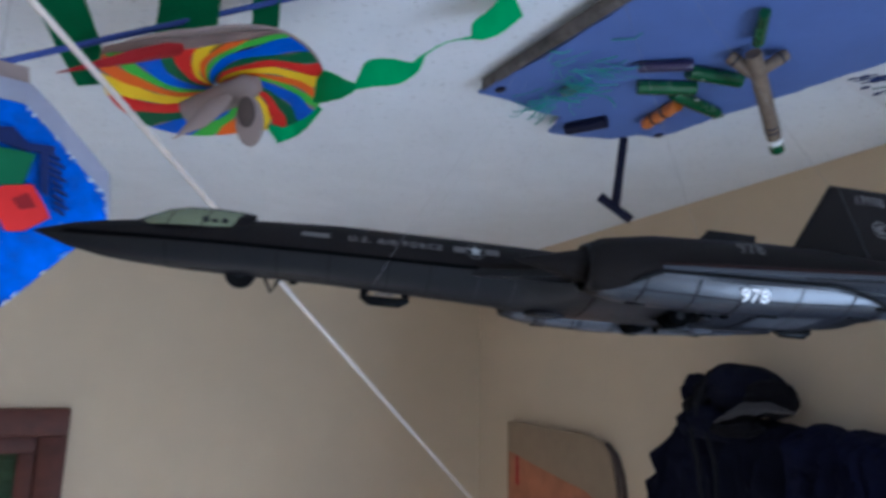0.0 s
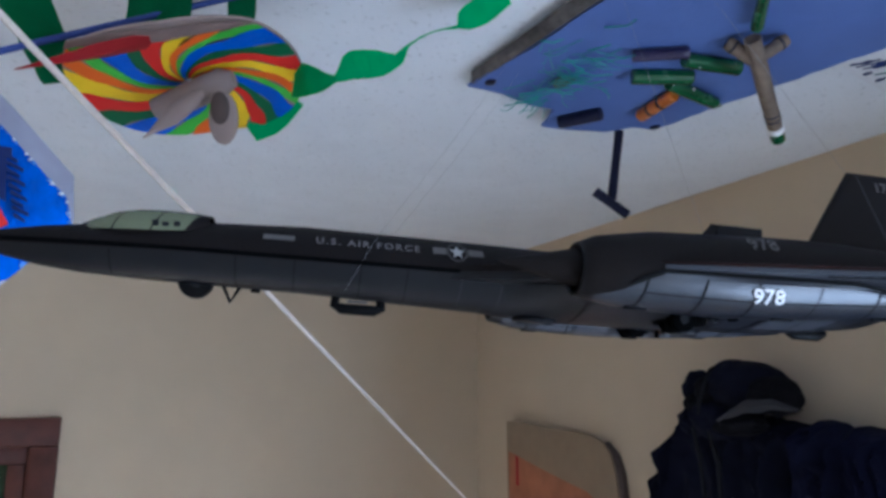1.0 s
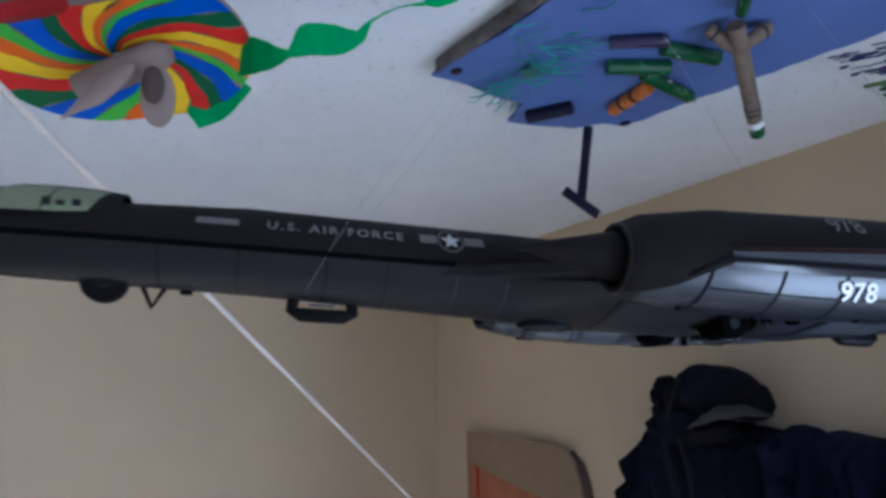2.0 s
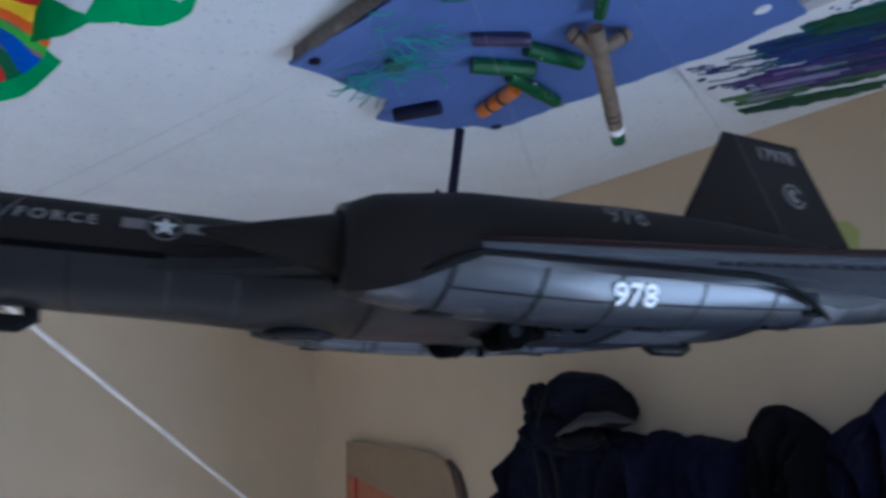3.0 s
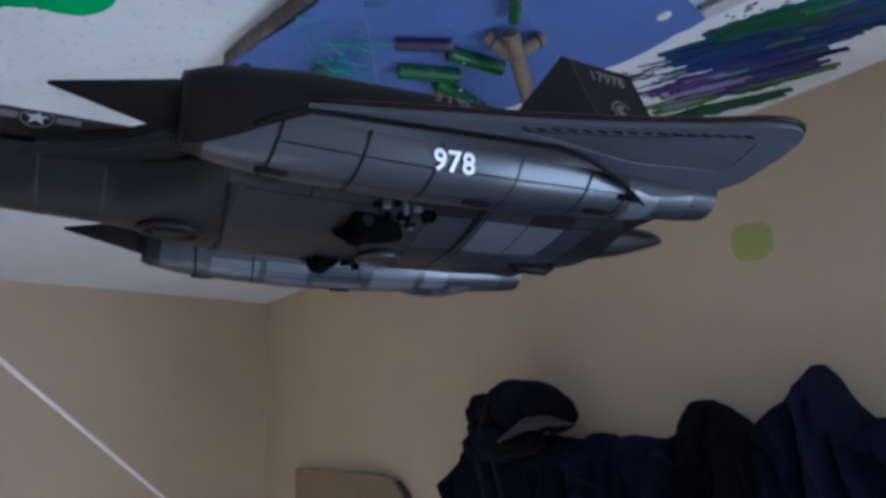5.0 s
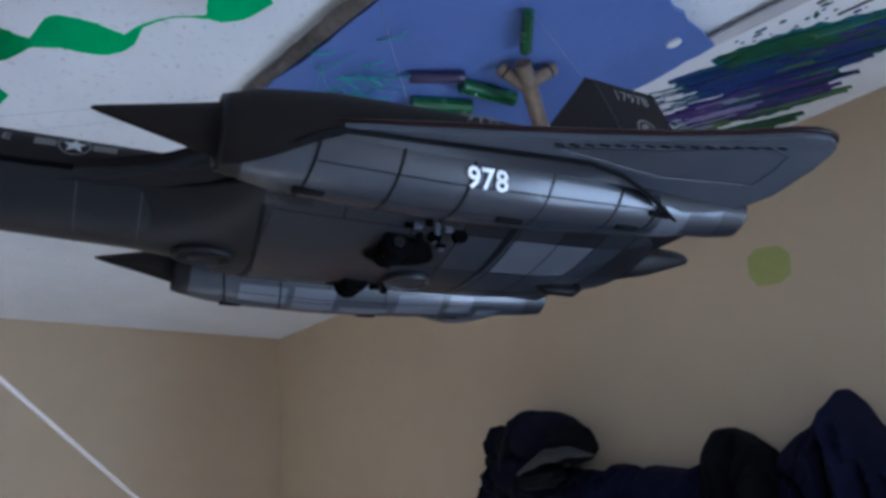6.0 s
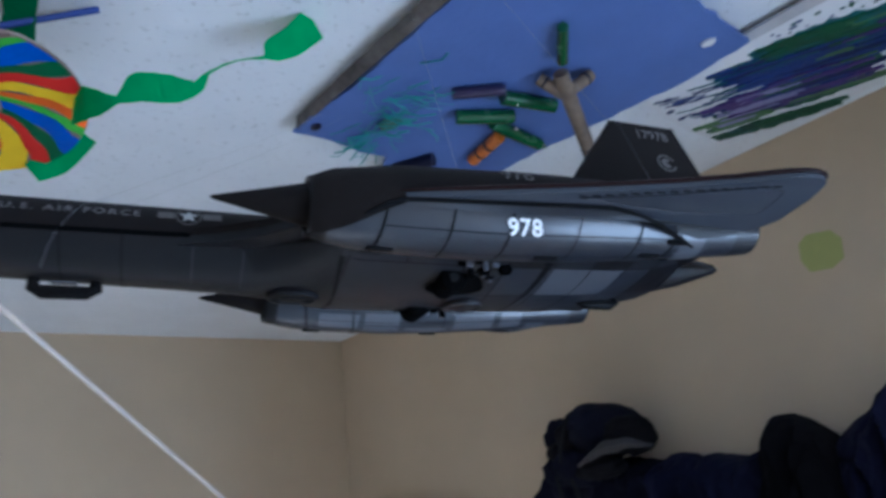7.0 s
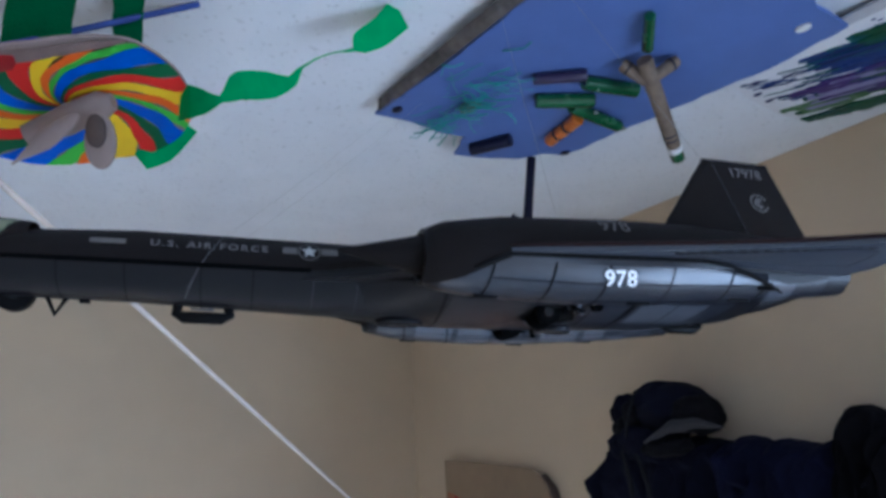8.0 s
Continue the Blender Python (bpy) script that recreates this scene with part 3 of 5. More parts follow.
# fins, canted inwards
for s in (-1, 1):
    base_v, top_v = 66.0, 53.0

    def fin_point(u, k, out, s=s, base_v=base_v, top_v=top_v):
        return (u, s * (base_v + (top_v - base_v) * k + out), 10 + 44 * k)
    fin = thing("fin", "", "")
    fin.parent = plane
    for key in ("label", "category"):
        if key in fin:
            del fin[key]
    for name, quad, mat in (("fin_front", ((126, 0), (162, 1), (165, 1), (172, 0)), BLACK), ("fin_rear", ((173, 0), (165.6, 1), (196, 1), (203, 0)), BLACK)):
        bm = bmesh.new()
        outer_face = [bm.verts.new(fin_point(u, k, 1.5 if (u, k) in ((172, 0), (165, 1), (173, 0), (165.6, 1)) else 0.5)) for u, k in quad]
        inner_face = [bm.verts.new(fin_point(u, k, -1.0)) for u, k in quad]
        bm.faces.new(outer_face)
        bm.faces.new(inner_face[::-1])
        for i in range(4):
            bm.faces.new((outer_face[i], outer_face[(i + 1) % 4], inner_face[(i + 1) % 4], inner_face[i]))
        part(name, bm, mat, fin, "matte black tail fin panel", smooth=False)
    part("fin_ridge", tube([fin_point(172.5, 0, 1.4), fin_point(165.3, 1, 1.3)], 0.35, 6), SEAM, fin)
    part("fin_tip", tube([fin_point(162, 1, 0), fin_point(196, 1, 0)], 0.9, 6), BLACK, fin)
    lettering("tail_number", "17978", 7.6, GREY_INK, fin, lambda x, y, s=s: Vector(fin_point(181 + x * 0.9, 0.86 + y / 48, 1.75)), 0.02)
    for r0, r1, a0, a1 in ((4.6, 3.7, 20, 340), (2.6, 0.3, 40, 320)):
        ring = [[fin_point(183 + r * math.cos(a), 0.52 + r * math.sin(a) / 44, 1.7) for r in (r0, r1)] for a in (radians(a0 + (a1 - a0) * i / 18) for i in range(19))]
        part("emblem", loft(ring, closed=False), DIM_INK, fin)


# writing and markings
def on_flank(u_mid, w_mid, s=-1):
    return lambda x, y: Vector((u_mid + x, s * (fuse_v(u_mid + x, w_mid + y) + 0.35), w_mid + y))


lettering("writing", "U.S. AIR FORCE", 4.4, GREY_INK, fus, lambda x, y: on_flank(-45.5, 9.4)(x * 1.16, y), 0.07, spacing=1.32)
part("marking", fuse_strip(-90, -77, 8.2, 10.6, -1, 0.3, 8), DIM_INK, fus, "worn red-grey warning stripe")
for u0, u1 in ((-17, -11.2), (-1.2, 5.5)):
    part("marking", fuse_strip(u0, u1, 8.0, 11.4, -1, 0.3, 6), DIM_INK, fus)
bm = bmesh.new()
wrap = on_flank(-6.2, 9.6)
centre = bm.verts.new(wrap(0, 0))
rim = [bm.verts.new(wrap((3.6 if i % 2 == 0 else 1.5) * math.sin(math.pi * i / 5), (3.6 if i % 2 == 0 else 1.5) * math.cos(math.pi * i / 5))) for i in range(10)]
for i in range(10):
    bm.faces.new((centre, rim[i], rim[(i + 1) % 10]))
part("star", bm, material("pale_star_ink", (0.42, 0.42, 0.42), 0.6, spec=0.1), fus, "white star insignia", smooth=False)
ring = [[Vector(wrap(r * math.cos(a), r * math.sin(a))) - Vector((0, 0.02, 0)) for r in (4.6, 4.1)] for a in (2 * math.pi * i / 24 for i in range(25))]
part("star_ring", loft(ring, closed=False), DIM_INK, fus)


def on_nacelle(u_mid, deg, s=-1):
    def place(x, y):
        u = u_mid + x
        v0, w0 = nac_mid(u)
        r = nac_r(u) + 0.7
        a = radians(deg) - y / r
        h = smooth_steps(BACK_H, u)[0] + 0.35 if math.sin(a) > 0 else r
        return Vector((u, -v0 + r * math.cos(a), w0 + h * math.sin(a)))
    return place


lettering("number", "978", 8.6, WHITE_INK, plane, lambda x, y: on_nacelle(103.0 - 0.2 * y, 210)(x, y), 0.2, spacing=1.06)
lettering("number", "978", 8.6, DIM_INK, plane, lambda x, y: on_nacelle(103.0, 135)(x, y), 0.06)

# undercarriage, bays and antennas below the belly
gear = part("nose_wheel", tube([(-117, -2.2, -10.5), (-117, 2.2, -10.5)], 7.2, 24), RUBBER, plane, "black half-sunk nose wheel")
part("hub", tube([(-117, -2.6, -10.5), (-117, 2.6, -10.5)], 2.6, 14), SLATE, gear)
part("nose_strut", tube([(-105.8, 0, -11), (-102.2, 0, -18.2), (-98.8, 0, -11.6)], 0.95, 8), RUBBER, plane, "v-shaped black strut")
part("antenna", box(-94, -90, -1, 1, -13.4, -11.5, 0.4), RUBBER, plane)


def loop_clip(name, u0, u1, v, w0, w1):
    """A rounded black loop with a slot through it."""
    clip = part(name, tube([(u0 + 2, v, w1 + 2), (u0 + 1.5, v, w0 + 2.6), (u0 + 4.5, v, w0 + 0.8), (u1 - 3.5, v, w0 + 0.8), (u1 - 0.6, v, w0 + 2.4), (u1 - 1.5, v, w1 + 2)], 2.2, 10), RUBBER, plane, "black plastic loop under the belly")
    # pale bar painted in for the highlight in the slot
    part("slot_glint", box(u0 + 7, u1 - 7, v - 2.5, v + 1.2, w1 - 1.4, w1 - 0.7, 0.3), PALE, clip)
    part("loop_bar", box(u0 + 2, u1 - 2, v - 2.2, v + 2.2, w0 + 0.2, w0 + 3.4, 0.8), RUBBER, clip)


loop_clip("belly_loop", -59, -36, 0, -18.6, -13.0)
loop_clip("belly_loop", 170, 192, 2, -14.6, -10.0)
ring = part("belly_ring", tube([(35 + 9.5 * math.cos(a), 7.5 * math.sin(a) - 2, -16.5) for a in (2 * math.pi * i / 32 for i in range(33))], 1.3, 8, caps=False), SLATE, plane, "raised grey ring round a dark bay")
part("bay", slab([(35 + 8.6 * math.cos(a), 6.6 * math.sin(a) - 2) for a in (2 * math.pi * i / 28 for i in range(28))], -17.0, -15.2), RUBBER, ring)
part("bay_door", box(30, 40, -5, 1, -17.8, -17.0, 0.4), SLATE, ring)
for s, v, uw in ((-1, -27, 93), (1, 16, 93)):
    # no hollow here: the bay's shade is a near-black patch on the belly
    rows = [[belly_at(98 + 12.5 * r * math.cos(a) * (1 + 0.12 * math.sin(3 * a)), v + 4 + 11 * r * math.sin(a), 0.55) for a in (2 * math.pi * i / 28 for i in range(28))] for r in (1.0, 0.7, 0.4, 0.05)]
    well = part("wheel_well", loft(rows, caps=False), BAY, plane, "round wheel bay with its shade painted near-black")
    part("bay_lip", tube([Vector(p) for p in rows[0] + rows[0][:1]], 0.45, 6, caps=False), SLATE, well)
    leg = part("main_leg", tube([(104, v - 1, -9), (uw + 4, v, -13), (uw, v, -14.5)], 1.7, 10), BAY, plane, "black main landing leg with three small wheels")
    part("brace", tube([(84, v - s * 7, -9.5), (uw + 2, v, -14)], 1.0, 8), BAY, leg)
    part("brace", tube([(116, v + 4, -9.5), (uw + 6, v, -13)], 1.0, 8), SLATE, leg)
    part("brace", tube([(108, v + s * 12, -9.5), (uw + 4, v, -13)], 0.9, 8), SLATE, leg)
    for dv in (-5.2, 0, 5.2):
        wheel = part("main_wheel", tube([(uw, v + dv - 1.9, -14.5), (uw, v + dv - 1.5, -14.5), (uw, v + dv + 1.5, -14.5), (uw, v + dv + 1.9, -14.5)], [4.6, 5.4, 5.4, 4.6], 20), BAY, leg)
        part("hub", tube([(uw, v + dv - 2.1, -14.5), (uw, v + dv + 2.1, -14.5)], 2.0, 12), SLATE, leg)
    for du, dv, r in ((12, -9, 2.2), (20, -12, 2.6), (17, -3, 1.8)):
        part("jack", tube([(uw + du, v + dv - 1.2, -12), (uw + du, v + dv + 1.2, -12)], r, 14), BAY, leg)
        part("jack_pin", tube([(uw + du, v + dv, -9), (uw + du, v + dv, -14.5)], 1.1, 8), PALE, leg)
rnd = random.Random(9)
for v in (-40, 20):
    for i in range(9):
        u, dv, w = rnd.uniform(94, 114), rnd.uniform(-7, 7), rnd.uniform(1.5, 3.2)
        base = belly_at(u, v + dv)
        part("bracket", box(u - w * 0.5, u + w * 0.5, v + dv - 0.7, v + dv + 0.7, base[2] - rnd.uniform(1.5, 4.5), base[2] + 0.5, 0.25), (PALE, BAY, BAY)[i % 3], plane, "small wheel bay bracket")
oval = part("bay_door", slab([(110 + 8.5 * math.cos(a), 1 + 9.5 * math.sin(a)) for a in (2 * math.pi * i / 28 for i in range(28))], -17.6, -16.0, 0.4), MIDGREY, plane, "grey oval bay door with a pale rim")
part("door_rim", tube([(110 + 8.0 * math.cos(a), 1 + 9.0 * math.sin(a), -17.6) for a in (2 * math.pi * i / 32 for i in range(33))], 0.7, 8, caps=False), SILVER, oval, "worn grey rim")
part("tail_cone", loft([[(u, r * math.cos(a), 7.6 + r * 0.8 * math.sin(a)) for a in (2 * math.pi * i / 16 for i in range(16))] for u, r in ((236, 5.2), (246, 5.0), (253, 3.6), (257, 1.2))]), SLATE, plane)


# ---- threads and cord ----
def on_plane(u, v, w):
    return PLANE @ Vector((u, v, w))


for a, b in (((-40, -4, 17.4), (0.500, 0.700, CEIL)), ((-34, 4, 17.4), (0.525, 0.705, CEIL)), ((85, -63, 17.5), (0.40, 0.42, CEIL)), ((162, -53, 54), (0.19, 0.29, CEIL))):
    p, q = on_plane(*a), Vector(b)
    mids = [p.lerp(q, k / 8) - Vector((0, 0, 0.004 * math.sin(math.pi * k / 8))) for k in range(9)]
    tagged(part("hanging_thread", tube(mids, 0.00008, 6), THREAD), "thin clear thread from ceiling to model aeroplane", "thread", "hanging threads")
loopline = [on_plane(-40 - 14 * k, -(fuse_v(-40 - 14 * k, 17.0 - 28 * k) + 0.3), 17.0 - 28 * k) for k in (i / 12 for i in range(13))]
tagged(part("hanging_thread", tube(loopline, 0.00006, 6), THREAD), "clear thread looped round the model's body", "thread", "hanging threads")

d = Vector((0.6696, 0.6250, -0.4012))
start = Vector((0.389, 0.8765, 2.0147))
ends = [start + d * k for k in (-1.05, -0.7, -0.35, 0, 0.35, 0.7, 1.05, 1.32)]
cord = tagged(part("cord", tube(ends, 0.0025, 12), CORD), "taut white cord strung across the room", "cord")


# ---- the blue sheet with wax crayons, under the ceiling ----
def crayon(name, p, q, r, mat, label, tip=True, bands=(), group="crayons"):
    """A crayon from p to q: body, conical tip, and paper bands."""
    p, q = Vector(p), Vector(q)
    L = (q - p).length
    pts, rad = [p, p + (q - p) * 0.02, p + (q - p) * 0.86], [r * 0.85, r, r]
    if tip:
        pts += [p + (q - p) * 0.88, q]
        rad += [r * 0.75, r * 0.3]
    else:
        pts += [p + (q - p) * 0.98, q]
        rad += [r, r * 0.85]
    ob = tagged(part(name, tube(pts, rad, 14), mat), label, "crayon", group)
    for a, b, m in bands:
        part("wrapper_band", tube([p + (q - p) * a, p + (q - p) * b], r * 1.06, 14), m, ob)
    return ob


def jagged(points, step, amount, seed):
    rnd = random.Random(seed)
    out = []
    for a, b in zip(points, points[1:] + points[:1]):
        a, b = Vector(a), Vector(b)
        n = max(1, int((b - a).length / step))
        for i in range(n):
            p = a.lerp(b, i / n)
            j = amount if i else amount * 0.3
            out.append((p.x + rnd.uniform(-j, j), p.y + rnd.uniform(-j, j)))
    return out


BOARD_Z = 2.418
outline = jagged([(0.474, 0.30), (0.476, 0.60), (0.466, 0.745), (0.52, 0.742), (0.57, 0.755), (0.618, 0.752), (0.642, 0.815), (0.70, 0.800), (0.742, 0.785), (0.765, 0.748), (0.800, 0.740), (0.806, 0.690), (0.808, 0.625), (0.815, 0.56), (0.822, 0.48), (0.828, 0.40), (0.818, 0.312), (0.70, 0.305)], 0.016, 0.0022, 4)
board = thing("blue_art_sheet", "blue foam sheet with torn edge pinned to the ceiling", "artwork", pose(0, 0, 0))
part("sheet", slab(outline, BOARD_Z, BOARD_Z + 0.0045), BLUE_BOARD, board, smooth=False)
rough = jagged([(0.480, 0.30), (0.482, 0.60), (0.474, 0.735), (0.55, 0.73), (0.70, 0.75), (0.79, 0.62), (0.80, 0.33)], 0.02, 0.003, 9)
part("backing", slab(rough, BOARD_Z + 0.005, CEIL - 0.001), BOARD_EDGE, board, "grey-brown frayed backing", smooth=False)
# frayed curled rim along one edge
rims = []
rnd = random.Random(5)
for i in range(40):
    k = i / 39
    y = 0.30 + 0.435 * k
    w = 0.011 * (1 - k ** 3) + 0.001
    x = 0.475 - 0.008 * k
    rims.append([(x + 0.001, y, BOARD_Z - 0.0008), (x - w * 0.6 + rnd.uniform(-.001, .001), y, BOARD_Z + 0.003), (x - w + rnd.uniform(-.0015, .0015), y, BOARD_Z + 0.012), (x - w * 0.4, y, BOARD_Z + 0.018), (x + 0.002, y, BOARD_Z + 0.006)])
part("curled_rim", loft(rims), BOARD_EDGE, board, "grey-brown curled rim")
for x, y, m in ((0.484, 0.716, NAVY_WAX), (0.773, 0.338, WHITE_INK), (0.792, 0.728, NAVY_WAX)):
    part("pin", slab([(x + 0.0065 * math.cos(a), y + 0.0085 * math.sin(a)) for a in (2 * math.pi * i / 14 for i in range(14))], BOARD_Z - 0.0025, BOARD_Z + 0.001, 0.0008), m, board)

zc = BOARD_Z - 0.0085
crayon("crayon", (0.637, 0.534, zc), (0.712, 0.517, zc), 0.0095, GREEN_WAX, "glossy green wax crayon stuck on blue sheet", False)
crayon("crayon", (0.618, 0.600, zc), (0.684, 0.562, zc), 0.0095, GREEN_WAX, "glossy green wax crayon stuck on blue sheet", False)
crayon("crayon", (0.672, 0.590, zc), (0.790, 0.607, zc), 0.0090, GREEN_WAX, "green wax crayon with pointed tip on blue sheet", True)
crayon("crayon", (0.724, 0.690, zc), (0.706, 0.612, zc), 0.0092, ORANGE_WAX, "short orange wax crayon on blue sheet", False, ((0.3, 0.36, INK), (0.62, 0.68, INK)))
crayon("crayon", (0.640, 0.770, zc), (0.670, 0.712, zc), 0.0095, NAVY_WAX, "dark navy wax crayon on blue sheet", False)
crayon("crayon", (0.578, 0.558, zc), (0.628, 0.519, zc), 0.0070, PURPLE_WAX, "dull purple wax crayon on blue sheet", False)
# beads of clear glue
for x, y in ((0.70, 0.575), (0.655, 0.528)):
    bm = bmesh.new()
    bmesh.ops.create_icosphere(bm, subdivisions=2, radius=0.0022)
    for v in bm.verts:
        v.co = Vector((x, y, zc - 0.008)) + Vector((v.co.x * 1.2, v.co.y * 0.8, v.co.z * 0.6))
    tagged(part("glue_bead", bm, WHITE_INK), "shiny dried bead of glue on a crayon", "glue")

# the figure glued from wrapped crayons, hanging off the sheet
fig = thing("crayon_figure", "figure of paper-wrapped crayons hanging from the blue sheet", "crayon figure")
p, q = Vector((0.652, 0.455, 2.404)), Vector((0.778, 0.518, 2.329))
body = part("body_crayon", tube([p, p.lerp(q, 0.3), p.lerp(q, 0.84)], [0.0092, 0.0092, 0.0086], 14), PAPER_WRAP, fig, "brown paper-wrapped crayon")
part("white_band", tube([p.lerp(q, 0.84), p.lerp(q, 0.89)], 0.0094, 14), WHITE_INK, fig)
part("crayon_tip", tube([p.lerp(q, 0.89), p.lerp(q, 0.985), q], [0.0088, 0.0085, 0.006], 14), GREEN_WAX, fig, "green wax tip")
for k in (0.70, 0.75):
    part("wrapper_band", tube([p.lerp(q, k), p.lerp(q, k + 0.014)], 0.0094, 14), INK, body)
for a, b in (((0.672, 0.470, 2.390), (0.646, 0.482, 2.410)), ((0.672, 0.464, 2.390), (0.696, 0.444, 2.410))):
    arm = part("arm_crayon", tube([a, Vector(a).lerp(Vector(b), 0.9), b], [0.0072, 0.0078, 0.0066], 12), PAPER_WRAP, fig, "short wrapped crayon")
    part("wrapper_band", tube([Vector(a).lerp(Vector(b), 0.72), Vector(a).lerp(Vector(b), 0.8)], 0.0084, 12), INK, arm)
part("head_crayon", tube([(0.640, 0.440, 2.408), (0.594, 0.398, 2.409)], [0.007, 0.006], 12), GREEN_WAX, fig, "green crayon")

# two dark sticks in a T, hanging from the sheet's torn edge
tee = thing("hanging_sticks", "two dark navy sticks joined in a T below the sheet", "stick")
top, foot = Vector((0.764, 0.775, 2.421)), Vector((0.757, 0.790, 2.312))
part("stick", tube([top, top.lerp(foot, 0.5), foot], [0.0072, 0.0068, 0.0074], 12), NAVY_WAX, tee)
part("cross_stick", tube([(0.734, 0.802, 2.325), (0.777, 0.777, 2.287)], 0.0076, 12), NAVY_WAX, tee)

# a tuft of teal netting on the sheet
rnd = random.Random(11)
tuft = thing("netting_tuft", "tangled tuft of teal plastic netting glued on sheet", "netting")
for i in range(90):
    k = rnd.random()
    spread = 0.010 + 0.016 * k
    a = Vector((0.560 - 0.030 * k + rnd.gauss(0, spread), 0.730 - 0.150 * k + rnd.gauss(0, spread), BOARD_Z - rnd.uniform(0.001, 0.012)))
    ang = rnd.gauss(-0.9, 0.7) + (math.pi if k < 0.35 else 0)
    ln = rnd.uniform(0.015, 0.05)
    b = a + Vector((math.cos(ang) * ln, math.sin(ang) * ln, rnd.uniform(-0.014, 0.004)))
    b.z = min(b.z, BOARD_Z - 0.001)
    mid = a.lerp(b, 0.5) + Vector((rnd.uniform(-.006, .006), rnd.uniform(-.006, .006), -0.003))
    mid.z = min(mid.z, BOARD_Z - 0.001)
    part("strand", tube([a, mid, b], rnd.choice((0.0004, 0.0006, 0.0010)), 5), TEAL, tuft)
bm = bmesh.new()
bmesh.ops.create_icosphere(bm, subdivisions=2, radius=0.013)
for v in bm.verts:
    v.co = Vector((0.560, 0.662, BOARD_Z - 0.004)) + Vector((v.co.x, v.co.y * 1.3, v.co.z * 0.35)) * (1 + 0.3 * noise.noise(v.co * 130))
part("core", bm, material("olive_plastic", (0.10, 0.16, 0.12), 0.5, vary=0.3), tuft)


# ---- the painting beside it ----
painting = thing("painting", "white paper painting with blue, green and purple strokes", "painting")
PZ = 2.428
edge = [(0.832, -0.10), (0.832, 0.36), (0.836, 0.470), (0.90, 0.484), (0.98, 0.492), (1.050, 0.490), (1.085, 0.42), (1.104, 0.34), (1.108, -0.10)]
part("paper", slab(jagged(edge, 0.03, 0.0012, 3), PZ, PZ + 0.002), PAPER, painting, smooth=False)
rims = []
for i in range(24):
    k = i / 23
    y = -0.10 + 0.575 * k
    rims.append([(0.834, y, PZ - 0.0005), (0.824 - 0.004 * math.sin(5 * k), y, PZ - 0.004), (0.817 - 0.004 * math.sin(5 * k), y, PZ + 0.002), (0.822, y, PZ + 0.008), (0.834, y, PZ + 0.003)])
part("curled_rim", loft(rims), GREY_PAPER, painting, "curled grey paper rim")
rnd = random.Random(21)


def stroke(x, y0, y1, width, mat, lift, seed, wob=0.004, lean=0.35):
    """A ragged brush stroke of thick paint that begins at x, y1 and leans as it runs back to y0."""
    r = random.Random(seed)
    lo, hi = [], []
    n = max(8, int(abs(y1 - y0) / 0.008))
    for i in range(n + 1):
        k = i / n
        y = y0 + (y1 - y0) * k
        w = width * (0.35 + 0.65 * math.sin(math.pi * min(max(k, 0.06), 0.94)) ** 0.5) * r.uniform(0.75, 1.2)
        c = x + lean * (y1 - y) + wob * noise.noise((k * 4, seed, 0)) * 2
        lo.append((c - w / 2, y))
        hi.append((c + w / 2, y))
    return part("brush_stroke", slab(lo + hi[::-1], PZ - 0.0006 - lift, PZ + 0.0005), mat, painting, smooth=False)


n = 0
# broad underpaint, then dragged bristle strokes in bands of colour, then dry ragged ends
for x, y1, length, w, m in ((0.886, 0.388, 0.20, 0.040, SEA_BLUE), (0.915, 0.380, 0.19, 0.044, SEA_BLUE), (0.872, 0.335, 0.17, 0.034, SEA_TEAL), (0.945, 0.362, 0.16, 0.040, SEA_BLUE), (0.915, 0.278, 0.36, 0.040, SEA_GREEN), (0.945, 0.300, 0.36, 0.036, SEA_GREEN), (0.978, 0.372, 0.13, 0.030, SEA_GREEN), (1.004, 0.382, 0.12, 0.026, PURPLE), (1.026, 0.398, 0.10, 0.026, SEA_GREEN), (1.047, 0.486, 0.16, 0.026, SEA_GREEN), (1.000, 0.470, 0.07, 0.024, LEAF_PAINT), (0.975, 0.425, 0.06, 0.026, PURPLE)):
    n += 1
    stroke(x, y1 - length, y1, w * 1.45, m, 0.0001 * n, n, 0.003)
BANDS = ((34, (0.862, 0.935), (0.355, 0.400), (0.06, 0.20), (SEA_BLUE, SEA_BLUE, NAVY_PAINT, SEA_TEAL)), (14, (0.860, 0.892), (0.300, 0.340), (0.05, 0.14), (SEA_TEAL, SEA_TEAL, SEA_GREEN)),
         (26, (0.900, 0.950), (0.220, 0.295), (0.08, 0.30), (SEA_GREEN, SEA_GREEN, LEAF_PAINT, SEA_TEAL)), (40, (0.955, 1.036), (0.345, 0.396), (0.05, 0.13), (SEA_GREEN, PURPLE, SEA_BLUE, LEAF_PAINT, NAVY_PAINT)),
         (10, (1.040, 1.056), (0.440, 0.490), (0.06, 0.14), (SEA_GREEN, SEA_TEAL)), (12, (0.975, 1.020), (0.430, 0.490), (0.03, 0.07), (LEAF_PAINT, LEAF_PAINT, SEA_GREEN, LILAC)), (12, (0.94, 1.0), (0.400, 0.450), (0.04, 0.08), (LILAC, PURPLE, LILAC)),
         (30, (0.930, 0.965), (0.10, 0.26), (0.10, 0.25), (SEA_GREEN, SEA_BLUE, SEA_TEAL, PURPLE)))
